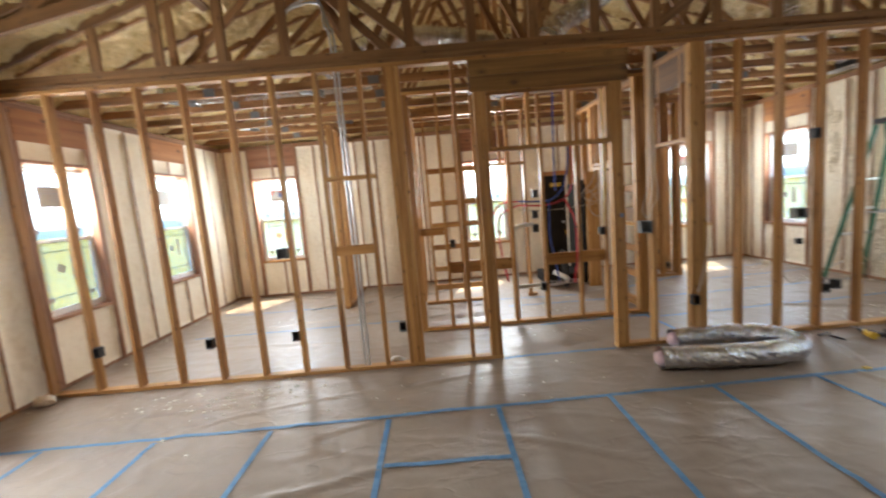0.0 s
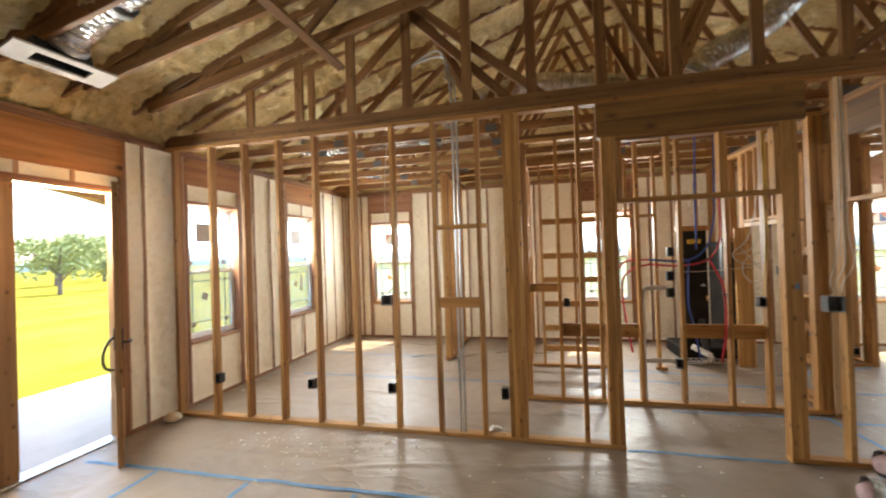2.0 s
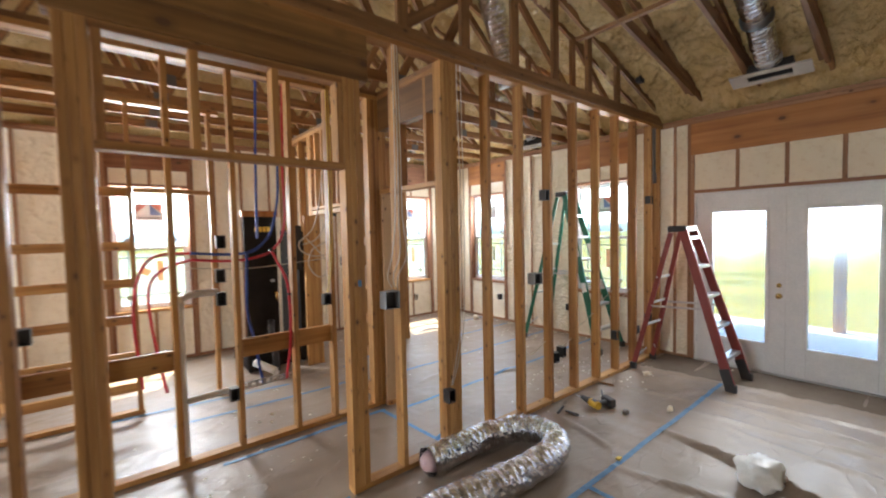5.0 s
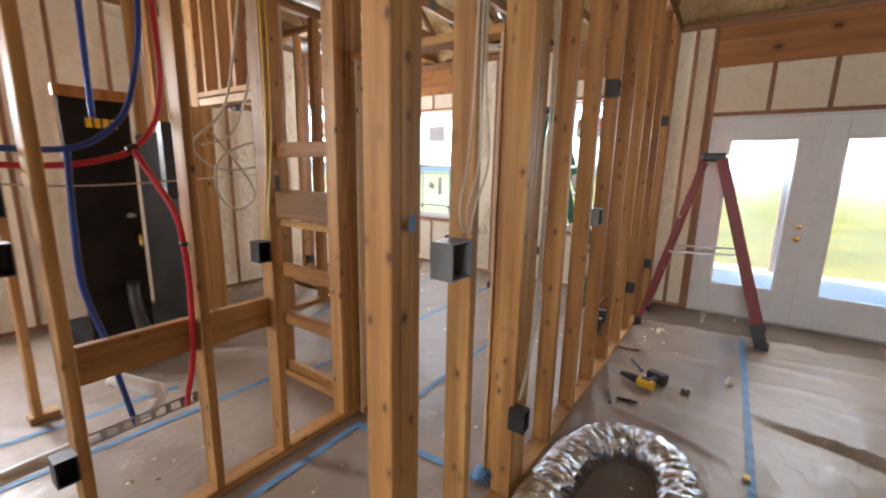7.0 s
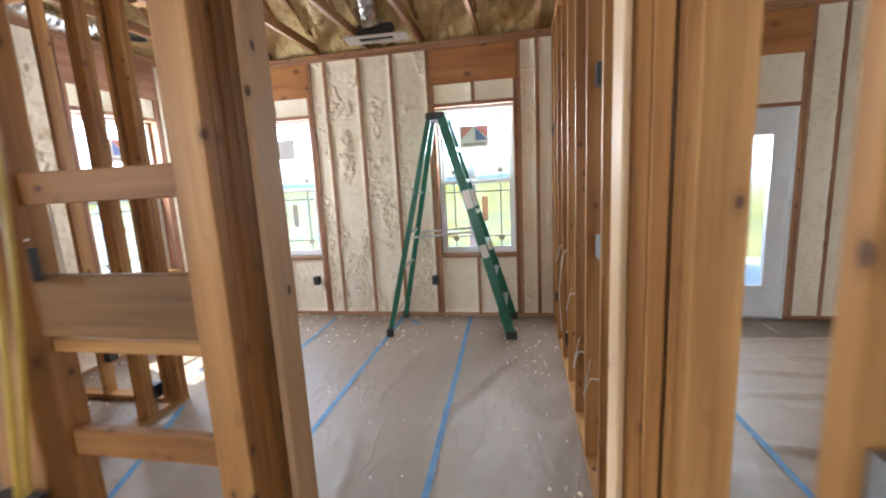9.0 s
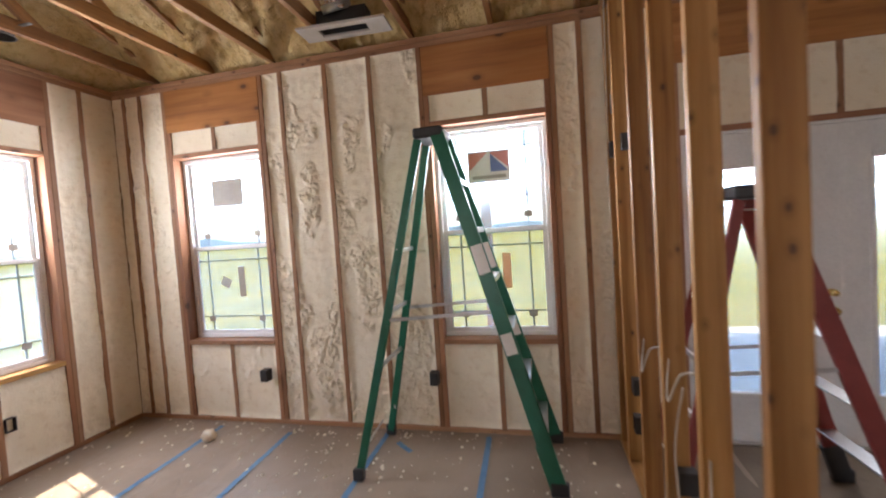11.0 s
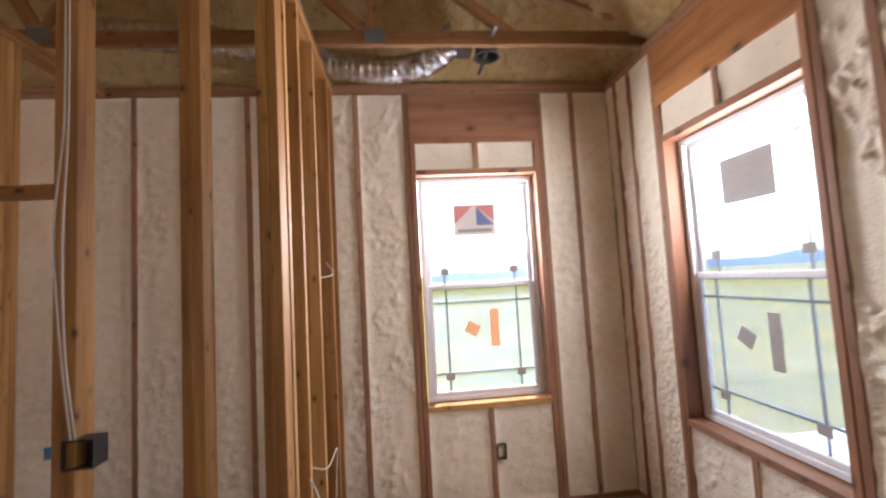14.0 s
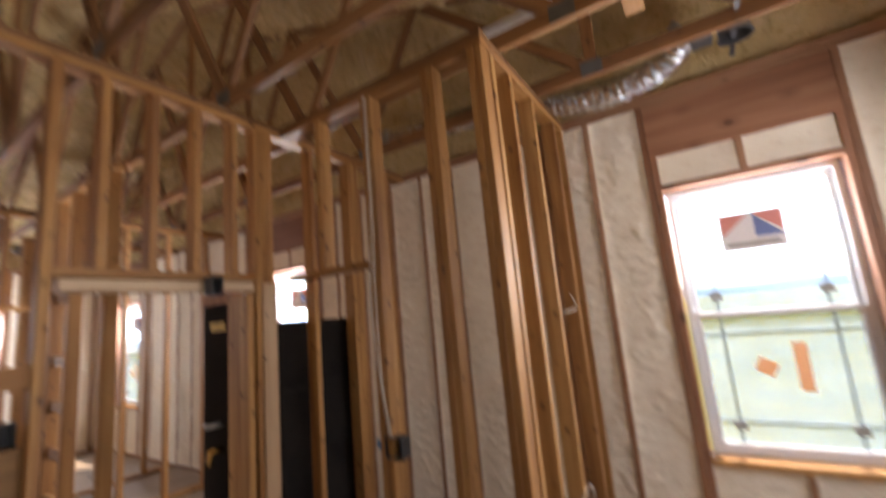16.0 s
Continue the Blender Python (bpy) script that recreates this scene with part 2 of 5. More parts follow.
def floor_mat():
    m, t, p = nodes("floor_paper")
    n1, n2, n3 = noise_tex(t, 0.8, 5, 0.6), noise_tex(t, 7, 6, 0.65), noise_tex(t, 2.2, 4, 0.6, (1, 0.25, 1))
    c = ramp(t, n1, [(0.3, (0.215, 0.163, 0.124)), (0.7, (0.30, 0.235, 0.182))])
    c = mix(t, "MULTIPLY", 0.5, c, ramp(t, n2, [(0.3, (0.8, 0.79, 0.78)), (0.7, (1.1, 1.1, 1.1))]))
    c = mix(t, "MIX", ramp(t, n3, [(0.6, (0, 0, 0)), (0.8, (0.5, 0.5, 0.5))]), c, (0.42, 0.37, 0.32))
    t.links.new(c, p.inputs["Base Color"])
    t.links.new(ramp(t, n2, [(0.3, (0.36, 0.36, 0.36)), (0.7, (0.58, 0.58, 0.58))]), p.inputs["Roughness"])
    n4 = noise_tex(t, 1.5, 3, 0.5, (1, 2.2, 1))
    ridge = ramp(t, n4, [(0.47, (0, 0, 0)), (0.5, (1, 1, 1)), (0.53, (0, 0, 0))])
    bump(t, p, mix(t, "MIX", 0.16, mix(t, "MIX", 0.4, n3, n2), ridge), 0.42, 0.022)
    return m


PAPER = floor_mat()
BARESTRIP = plain_mat("bare_dusty_slab", (0.13, 0.098, 0.072), (0.185, 0.145, 0.11), 0.75, 2.5, relief=0.15, fine=40.0, spec=0.25)


def glass_mat():
    m, t, p = nodes("window_glass")
    t.nodes.remove(p)
    tr, gl, mx, fr = (t.nodes.new("ShaderNode" + n) for n in ("BsdfTransparent", "BsdfGlossy", "MixShader", "LayerWeight"))
    pw = t.nodes.new("ShaderNodeMath")
    pw.operation = "POWER"
    pw.inputs[1].default_value = 4.0
    ad = t.nodes.new("ShaderNodeMath")
    ad.operation = "MULTIPLY_ADD"
    ad.inputs[1].default_value, ad.inputs[2].default_value = 0.4, 0.03
    tr.inputs[0].default_value = (0.74, 0.77, 0.77, 1)
    gl.inputs["Roughness"].default_value = 0.02
    t.links.new(fr.outputs["Facing"], pw.inputs[0])
    t.links.new(pw.outputs[0], ad.inputs[0])
    t.links.new(ad.outputs[0], mx.inputs[0])
    t.links.new(tr.outputs[0], mx.inputs[1])
    t.links.new(gl.outputs[0], mx.inputs[2])
    # a bluish translucent veil added to the pane to imitate lens glare
    veil, veil_mix = t.nodes.new("ShaderNodeBsdfTranslucent"), t.nodes.new("ShaderNodeMixShader")
    veil.inputs[0].default_value = (0.55, 0.74, 1.0, 1)
    t.links.new(ramp(t, noise_tex(t, 3.0, 4), [(0.3, (0.075, 0.075, 0.075)), (0.7, (0.12, 0.12, 0.12))]), veil_mix.inputs[0])
    t.links.new(mx.outputs[0], veil_mix.inputs[1])
    t.links.new(veil.outputs[0], veil_mix.inputs[2])
    t.links.new(veil_mix.outputs[0], t.nodes["Material Output"].inputs[0])
    return m


GLASS = glass_mat()


# ---- building helpers ----
def thing(name, loc, label="", category="", group="", kind=""):
    ob = new(name)
    ob.empty_display_size = 0.1
    ob.location = loc
    return tagged(ob, label, category, group, kind)


def hang(ob, parent):
    """Parents ob, whose pose is given in the world, to parent."""
    if parent is not None:
        ob.parent = parent
        ob.matrix_parent_inverse = world_of(parent).inverted()
    return ob


def world_of(ob):
    if ob.parent is None:
        return ob.matrix_basis.copy()
    return world_of(ob.parent) @ ob.matrix_parent_inverse @ ob.matrix_basis


def part(name, bm, material, parent=None, label="", smooth=False, m=None):
    me = bpy.data.meshes.new(name)
    bm.to_mesh(me)
    bm.free()
    if smooth:
        me.polygons.foreach_set("use_smooth", [True] * len(me.polygons))
    me.materials.append(material)
    ob = new(name, me)
    if m is not None:
        ob.matrix_basis = m
    hang(ob, parent)
    return tagged(ob, label)


def add_box(bm, lo, hi, bev=0.0):
    r = bmesh.ops.create_cube(bm, size=1)
    sz = [hi[i] - lo[i] for i in range(3)]
    for v in r["verts"]:
        for i in range(3):
            v.co[i] = lo[i] + (v.co[i] + 0.5) * sz[i]
    if bev:
        es = {e for v in r["verts"] for e in v.link_edges}
        bmesh.ops.bevel(bm, geom=list(es), offset=bev, segments=1, affect="EDGES")
    return bm


def box(name, lo, hi, mat, parent=None, label="", bev=0.003):
    """A box whose mesh is centred on its own origin."""
    c = [(lo[i] + hi[i]) / 2 for i in range(3)]
    h = [abs(hi[i] - lo[i]) / 2 for i in range(3)]
    bm = add_box(bmesh.new(), [-a for a in h], h, min(bev, min(h) * 0.4))
    return part(name, bm, mat, parent, label, m=Matrix.Translation(c))


BOARDS = {}


def board(name, p0, p1, w, d, mat, parent, side=(1, 0, 0), label=""):
    """Sawn lumber from p0 to p1; w is its size along side, d across; eased edges; grain along its length."""
    p0, p1 = Vector(p0), Vector(p1)
    z = (p1 - p0)
    length = z.length
    z.normalize()
    x = Vector(side)
    x = (x - z * x.dot(z)).normalized()
    y = z.cross(x)
    key = (round(w, 4), round(d, 4), round(length, 3), mat.name)
    if key not in BOARDS:
        e, a, b, h = 0.003, w / 2, d / 2, length / 2
        ring = [(-a + e, -b), (a - e, -b), (a, -b + e), (a, b - e), (a - e, b), (-a + e, b), (-a, b - e), (-a, -b + e)]
        vs = [(px, py, -h) for px, py in ring] + [(px, py, h) for px, py in ring]
        fs = [(i, (i + 1) % 8, 8 + (i + 1) % 8, 8 + i) for i in range(8)] + [tuple(range(7, -1, -1)), tuple(range(8, 16))]
        me = bpy.data.meshes.new(name)
        me.from_pydata(vs, [], fs)
        me.materials.append(mat)
        BOARDS[key] = me
    ob = new(name, BOARDS[key])
    mid = (p0 + p1) / 2
    ob.matrix_basis = Matrix(((x[0], y[0], z[0], mid[0]), (x[1], y[1], z[1], mid[1]), (x[2], y[2], z[2], mid[2]), (0, 0, 0, 1)))
    hang(ob, parent)
    return tagged(ob, label)


def tube(name, pts, r, mat, parent=None, label="", sides=8, closed_ends=True, ripple=0.0, pitch=0.03, step=None, crease=False):
    """A round tube along a smooth path through pts."""
    P = [Vector(p) for p in pts]
    path = []
    for i in range(len(P) - 1):
        a, b, c, d = P[max(i - 1, 0)], P[i], P[i + 1], P[min(i + 2, len(P) - 1)]
        n = max(2, int((c - b).length / (step or max(r * 1.5, 0.02))))
        n = min(n, 160)
        for k in range(n):
            s = k / n
            path.append(0.5 * ((2 * b) + (c - a) * s + (2 * a - 5 * b + 4 * c - d) * s * s + (3 * b - a - 3 * c + d) * s ** 3))
    path.append(P[-1])
    vs, fs = [], []
    up = Vector((0, 0, 1))
    dist = 0.0
    for i, p in enumerate(path):
        t = (path[min(i + 1, len(path) - 1)] - path[max(i - 1, 0)]).normalized()
        if i == 0:
            n = t.cross(up if abs(t.z) < 0.9 else Vector((1, 0, 0))).normalized()
        else:
            n = (n - t * n.dot(t)).normalized()
            dist += (p - path[i - 1]).length
        b = t.cross(n)
        rr = r * (1 + ripple * math.sin(dist / pitch * 2 * math.pi))
        for k in range(sides):
            a = 2 * math.pi * k / sides
            w = rr
            if ripple:
                g = Vector((math.cos(a), math.sin(a), 0))
                w = rr * (1 + 0.07 * noise.noise(p * 9 + g * 1.5) + 0.07 * noise.noise(p * 26 + g * 3) + 0.06 * noise.noise(p * 61 + g * 6))
            vs.append(p + (n * math.cos(a) + b * math.sin(a)) * w)
    for i in range(len(path) - 1):
        for k in range(sides):
            fs.append((i * sides + k, i * sides + (k + 1) % sides, (i + 1) * sides + (k + 1) % sides, (i + 1) * sides + k))
    if closed_ends:
        fs.append(tuple(range(sides - 1, -1, -1)))
        fs.append(tuple(range(len(vs) - sides, len(vs))))
    me = bpy.data.meshes.new(name)
    me.from_pydata([tuple(v) for v in vs], [], fs)
    me.polygons.foreach_set("use_smooth", [not crease] * len(me.polygons))
    me.materials.append(mat)
    ob = new(name, me)
    hang(ob, parent)
    return tagged(ob, label)


def foam_sheet(name, w, h, m, parent, mat, cell=0.035, rough=0.006, lump=0.0, edge=0.012, seed=0.0, skew=None):
    """A sprayed foam skin w by h, in its own x and y, bulging along z, with optional blisters."""
    nx, ny = max(2, int(w / cell)), max(2, int(h / cell))
    vs, fs = [], []
    for j in range(ny + 1):
        for i in range(nx + 1):
            x, y = w * i / nx, h * j / ny
            q = Vector((x + seed * 3.7, y + seed * 1.3, seed))
            rim = min(x, w - x, y, h - y)
            z = edge * (1 - min(1, rim / 0.05)) ** 2
            z += rough * noise.noise(q * 5) + rough * 0.5 * noise.noise(q * 17)
            if lump:
                m1 = noise.noise(Vector((q.x * 4.2, q.y * 1.9, q.z + 9))) + 0.4 * noise.noise(q * 8) + (0.45 * (1 - y / h) - 0.1 if lump > 0.02 else -0.07)
                mask = min(1.0, max(0.0, m1 - 0.1) * 14)
                if mask:
                    d = noise.voronoi(Vector((q.x * 50, q.y * 44, q.z)) + 0.3 * noise.noise_vector(q * 30))[0]
                    blob = max(0.0, 0.72 - d[0]) ** 0.8 * 1.5 * max(0.0, 0.6 + noise.noise(q * 19))
                    z += lump * blob * mask * min(1, rim / 0.02)
            z += 0.007 * noise.noise(Vector((q.y * 14, q.x, 2))) * max(0, 1 - rim / 0.03)
            vs.append((x, y, z))
    for j in range(ny):
        for i in range(nx):
            a = j * (nx + 1) + i
            fs.append((a, a + 1, a + nx + 2, a + nx + 1))
    me = bpy.data.meshes.new(name)
    me.from_pydata(vs, [], fs)
    me.polygons.foreach_set("use_smooth", [True] * len(me.polygons))
    me.materials.append(mat)
    ob = new(name, me)
    ob.matrix_basis = m
    return hang(ob, parent)


# ---- floor, ground ----
# long folds in the paper: middle x, y, slope, half length, height
FOLDS = ((4.75, 4.3, -0.42, 0.65, 0.032), (3.6, 4.9, 0.2, 0.5, 0.014), (-0.6, 1.9, 0.3, 0.8, 0.014), (0.9, 2.1, -0.4, 0.5, 0.014), (3.0, 1.7, 0.2, 0.9, 0.016), (-2.2, 3.0, 0.1, 0.9, 0.012),
         (-1.8, 4.6, -0.1, 1.2, 0.014), (-1.5, 5.6, 0.15, 1.3, 0.016), (0.2, 3.2, 0.25, 0.6, 0.012))
# folds that run from the tape seam towards the back of the great room: middle x, y, slope, half length, height
CROSS_FOLDS = ((5.1, 1.75, 0.08, 0.98, 0.026), (4.86, 1.75, -0.1, 0.95, 0.02), (4.05, 1.95, 0.26, 0.72, 0.055), (3.58, 2.2, -0.25, 0.5, 0.022), (5.42, 1.7, -0.1, 0.9, 0.016), (4.55, 1.6, 0.12, 0.8, 0.014), (3.75, 3.1, 0.3, 0.35, 0.016), (4.95, 3.05, -0.2, 0.35, 0.012))


def paper_edge(y):
    """The x at which the floor paper stops short of the porch doors."""
    return 5.86 - 0.1 * (y - 1.3) + 0.015 * noise.noise(Vector((0, y * 2.5, 8)))


def floor_z(x, y):
    """The height of the wrinkled paper over the slab."""
    q = Vector((x * 1.1, y * 2.6, 0))
    r = noise.noise(q) + 0.5 * noise.noise(Vector((x * 3.1, y * 1.2, 4)))
    z = 0.005 * max(0, r) + 0.010 * max(0, 1 - abs(r) * 9) * max(0, 0.2 + noise.noise(Vector((x * .7, y * .7, 9))))
    k = noise.noise(Vector((x * 0.55 + 3, y * 1.9, 1)))
    z += 0.016 * max(0, 1 - abs(k) * 14) * max(0, 0.25 + noise.noise(Vector((x * .9, y * .5, 5))))
    z += 0.0025 * noise.noise(Vector((x * 6, y * 6, 2))) + 0.004 * max(0, 1 - abs(noise.noise(Vector((x * 2.2 + y, y * 4.5, 7)))) * 8)
    for fx, fy, sl, ln, am in FOLDS:
        dd = y - fy - sl * (x - fx) - 0.05 * noise.noise(Vector((x * 2, fy, 0)))
        if abs(dd) < 0.12 and abs(x - fx) < ln:
            z += am * math.exp(-(dd / 0.032) ** 2) * (1 - abs(x - fx) / ln) ** 0.5
    for fx, fy, sl, ln, am in CROSS_FOLDS:
        dd = x - fx - sl * (y - fy) - 0.04 * noise.noise(Vector((fx, y * 2, 0)))
        if abs(dd) < 0.12 and abs(y - fy) < ln:
            z += 1.3 * am * math.exp(-(dd / 0.026) ** 2) * (1 - abs(y - fy) / ln) ** 0.5
    if y < 3.5:
        e = paper_edge(y) - x
        if 0 < e < 0.09:
            z += 0.018 * (1 - e / 0.09)
    return max(0.0, z * min(1, max(0, (y + 1.2) * 2)))


def floor_sheet():
    """Paper laid over the slab, with low wrinkles."""
    vs, fs = [], []
    x0, x1, y0, y1, nx, ny = XW, XE, -1.2, YN, 360, 330
    for j in range(ny + 1):
        for i in range(nx + 1):
            x, y = x0 + (x1 - x0) * i / nx, y0 + (y1 - y0) * j / ny
            vs.append((x, y, floor_z(x, y)))
    for j in range(ny):
        for i in range(nx):
            a = j * (nx + 1) + i
            fs.append((a, a + 1, a + nx + 2, a + nx + 1))
    me = bpy.data.meshes.new("floor")
    me.from_pydata(vs, [], fs)
    me.polygons.foreach_set("use_smooth", [True] * len(me.polygons))
    me.materials.append(PAPER)
    return tagged(new("floor", me), "wrinkled brown protection paper over a concrete slab", "floor", kind="structure")


FLOOR = floor_sheet()
tagged(box("floor_back", (XW, YS, -0.011), (XE, -1.2, 0.0), PAPER), "brown protection paper over a concrete slab", "floor", kind="structure")
tagged(box("slab", (XW - 0.16, YS - 0.16, -0.25), (XE + 0.16, YN + 0.16, -0.012), CONC), "bare concrete house slab under the paper", "slab", kind="structure")


def door_strip():
    """The bare strip of slab between the paper's edge and the porch doors."""
    vs, fs, n = [], [], 60
    for i in range(n + 1):
        y = -1.15 + (3.53 + 1.15) * i / n
        for k in range(9):
            x = paper_edge(y) + 0.004 + (XE - 0.004 - paper_edge(y)) * k / 8
            vs.append((x, y, max(floor_z(x + dx, y) for dx in (-0.0, 0.03)) + 0.004))
    for i in range(n):
        for k in range(8):
            a = i * 9 + k
            fs.append((a, a + 1, a + 10, a + 9))
    me = bpy.data.meshes.new("floor_strip")
    me.from_pydata(vs, [], fs)
    me.polygons.foreach_set("use_smooth", [True] * len(me.polygons))
    me.materials.append(BARESTRIP)
    tagged(new("floor_strip", me), "bare dusty brown slab strip before the porch doors", "floor", kind="structure")


door_strip()


def ground_sheet():
    vs, fs, n = [], [], 90
    for j in range(n + 1):
        for i in range(n + 1):
            u, v = 2 * i / n - 1, 2 * j / n - 1
            x, y = 700 * u * abs(u) ** 1.6, 700 * v * abs(v) ** 1.6
            d = math.hypot(x, y)
            z = -0.3 + min(1, max(0, d - 14) / 60) * (0.5 * noise.noise(Vector((x * .03, y * .03, 0)))) - 0.012 * max(0, min(d, 90) - 12)
            vs.append((x, y, z))
    for j in range(n):
        for i in range(n):
            a = j * (n + 1) + i
            fs.append((a, a + 1, a + n + 2, a + n + 1))
    me = bpy.data.meshes.new("ground")
    me.from_pydata(vs, [], fs)
    me.materials.append(GRASS)
    return tagged(new("ground", me), "sunlit yellow green meadow round the house", "meadow", kind="structure")


ground_sheet()


# ---- outer walls ----
def outer_wall(name, label, origin, u, n, length, openings, studs, lumps=(), cell=0.035):
    """origin: the inner face's foot at u = 0; u: along the wall; n: into the room.
    openings: (u0, u1, z0, z1, header_z0); studs: centres of the full studs."""
    origin, u, n = Vector(origin), Vector(u), Vector(n)
    w = thing(name, origin, label, "wall", kind="structure")
    T = 0.14
    at = lambda a, z, d=0.0: origin + u * a + n * d + Vector((0, 0, z))

    def block(nm, a0, a1, z0, z1, d0, d1, mat, lab=""):
        p, q = at(a0, z0, d0), at(a1, z1, d1)
        return box(nm, [min(p[i], q[i]) for i in range(3)], [max(p[i], q[i]) for i in range(3)], mat, w, lab)

    cuts = sorted({0.0, length, *[o[0] for o in openings], *[o[1] for o in openings]})
    for a0, a1 in zip(cuts, cuts[1:]):
        o = next((o for o in openings if o[0] <= a0 + 1e-6 and o[1] >= a1 - 1e-6), None)
        for z0, z1 in ([(-0.25, o[2]), (o[3], ZT)] if o else [(-0.25, ZT)]):
            if z1 - z0 > 0.01:
                block("sheathing", a0 - (0.17 if a0 == 0 else 0), a1 + (0.17 if a1 == length else 0), z0, z1, -T, -T - 0.03, OSB)
    def plank(nm, a0, a1, z0, z1, d0, d1, mat, lab=""):
        return board(nm, at(a0, (z0 + z1) / 2, (d0 + d1) / 2), at(a1, (z0 + z1) / 2, (d0 + d1) / 2), z1 - z0, abs(d1 - d0), mat, w, (0, 0, 1), lab)

    plank("top_plate", 0, length, ZP, ZP + 0.036, 0, -T, STAINED)
    plank("top_plate", 0, length, ZP + 0.038, ZT, 0, -T, STAINED)
    edges = []
    for s in studs:
        board("stud", at(s, 0.038, -T / 2), at(s, ZP, -T / 2), 0.038, T, STAINED, w, u)
        edges.append((s - 0.019, s + 0.019))
    for a0, a1, z0, z1, hz in openings:
        for k, sg in ((a0, -1), (a1, 1)):
            board("king_stud", at(k + sg * 0.058, 0.038, -T / 2 + 0.001), at(k + sg * 0.058, ZP, -T / 2 + 0.001), 0.036, T, STAINED, w, u)
            board("trimmer", at(k + sg * 0.019, 0.038, -T / 2 + 0.003), at(k + sg * 0.019, hz, -T / 2 + 0.003), 0.036, T, HEADBROWN if z0 else STAINED, w, u)
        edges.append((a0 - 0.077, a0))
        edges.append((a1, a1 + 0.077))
        plank("header", a0 - 0.038, a1 + 0.038, hz, ZP - 0.002, 0.004, -T + 0.02, HEADBROWN if abs(n.y) > 0.5 else LVL, "knotty reddish timber header")
        plank("head_plate", a0, a1, z1, z1 + 0.038, 0.003, -T, HEADBROWN)
        count = max(1, round((a1 - a0) / 0.42) - 1)
        mids = [a0 + (a1 - a0) * (k + 1) / (count + 1) for k in range(count)]
        for b in mids:
            board("cripple", at(b, z1 + 0.038, -T / 2), at(b, hz, -T / 2), 0.038, T, STAINED, w, u)
        xs = [a0, *mids, a1]
        for b0, b1 in zip(xs, xs[1:]):
            sheet(w, at, u, n, b0 + (0.019 if b0 != a0 else 0), b1 - (0.019 if b1 != a1 else 0), z1 + 0.038, hz, 0, 0.05)
        if z0 > 0.1:
            plank("sill_plate", a0, a1, z0 - 0.038, z0, 0.008, -T, PINE if abs(n.y) > 0.5 else STAINED, "raw pine window sill plate")
            m0 = (a0 + a1) / 2
            board("cripple", at(m0, 0.038, -T / 2), at(m0, z0 - 0.038, -T / 2), 0.038, T, STAINED, w, u)
            sheet(w, at, u, n, a0, m0 - 0.019, 0.04, z0 - 0.038, 0.012, cell)
            sheet(w, at, u, n, m0 + 0.019, a1, 0.04, z0 - 0.038, 0.012, cell)
    solid = [o for o in openings if o[2] < 0.1]
    run = sorted({0.0, length, *[o[0] for o in solid], *[o[1] for o in solid]})
    for a0, a1 in zip(run, run[1:]):
        if not any(o[0] <= a0 + 1e-6 and o[1] >= a1 - 1e-6 for o in solid):
            plank("bottom_plate", a0, a1, 0, 0.038, 0.001, -T, STAINED)
    edges.sort()
    marks = [(-1, 0.0), *edges, (length, length + 1)]
    for k, (e0, e1) in enumerate(zip(marks, marks[1:])):
        a0, a1 = e0[1], e1[0]
        if a1 - a0 > 0.03 and not any(o[0] - 0.01 <= a0 and o[1] + 0.01 >= a1 for o in openings):
            sheet(w, at, u, n, a0, a1, 0.04, ZP, 0.029 if any(l0 <= (a0 + a1) / 2 <= l1 for l0, l1 in lumps) else 0.022, cell)
    return w


def sheet(w, at, u, n, a0, a1, z0, z1, lump, cell):
    if a1 - a0 < 0.02 or z1 - z0 < 0.02:
        return
    right = u if u.cross(Vector((0, 0, 1))).dot(n) > 0 else -u
    o = at(a0 if right == u else a1, z0, -0.02)
    m = Matrix(((right[0], 0, n[0], o[0]), (right[1], 0, n[1], o[1]), (0, 1, 0, o[2]), (0, 0, 0, 1)))
    foam_sheet("foam_infill", a1 - a0, z1 - z0, m, w, FOAM, cell, 0.008, lump, 0.014, seed=a0 * 2.3 + z0 + origin_seed(o))


def origin_seed(o):
    return (o[0] * 1.7 + o[1] * 0.9) % 11


WIN = (0.71, 2.285, 2.51)
# distances along each wall run from its origin
outer_wall("wall_east", "stud wall filled with lumpy cream spray foam", (XE, YS, 0), (0, 1, 0), (-1, 0, 0), YN - YS,
           [(1.46 - YS, 3.2 - YS, 0.0, 2.03, 2.49), (4.03 - YS, 4.85 - YS, *WIN), (6.3 - YS, 7.14 - YS, *WIN)],
           [a - YS for a in (-3.2, -2.8, -2.4, -2.0, -1.6, -1.2, -0.8, -0.4, 0.0, 0.4, 0.8, 1.15, 3.42, 3.79, 5.3, 5.67, 6.06, 7.45, 7.62)],
           [(4.9 - YS, 6.25 - YS)], 0.009)
outer_wall("wall_north", "stud wall filled with cream spray foam", (XE, YN, 0), (-1, 0, 0), (0, -1, 0), XE - XW,
           [(XE - 5.77, XE - 4.92, *WIN), (XE - 1.68, XE - 0.86, *WIN), (XE + 2.39, XE + 3.2, *WIN)],
           [XE - a for a in (6.07, 4.52, 4.2, 3.8, 3.4, 3.08, 2.74, 2.35, 2.0, 0.45, 0.05, -0.42, -0.82, -1.2, -1.6, -1.99, -3.42, -3.7)], (), 0.016)
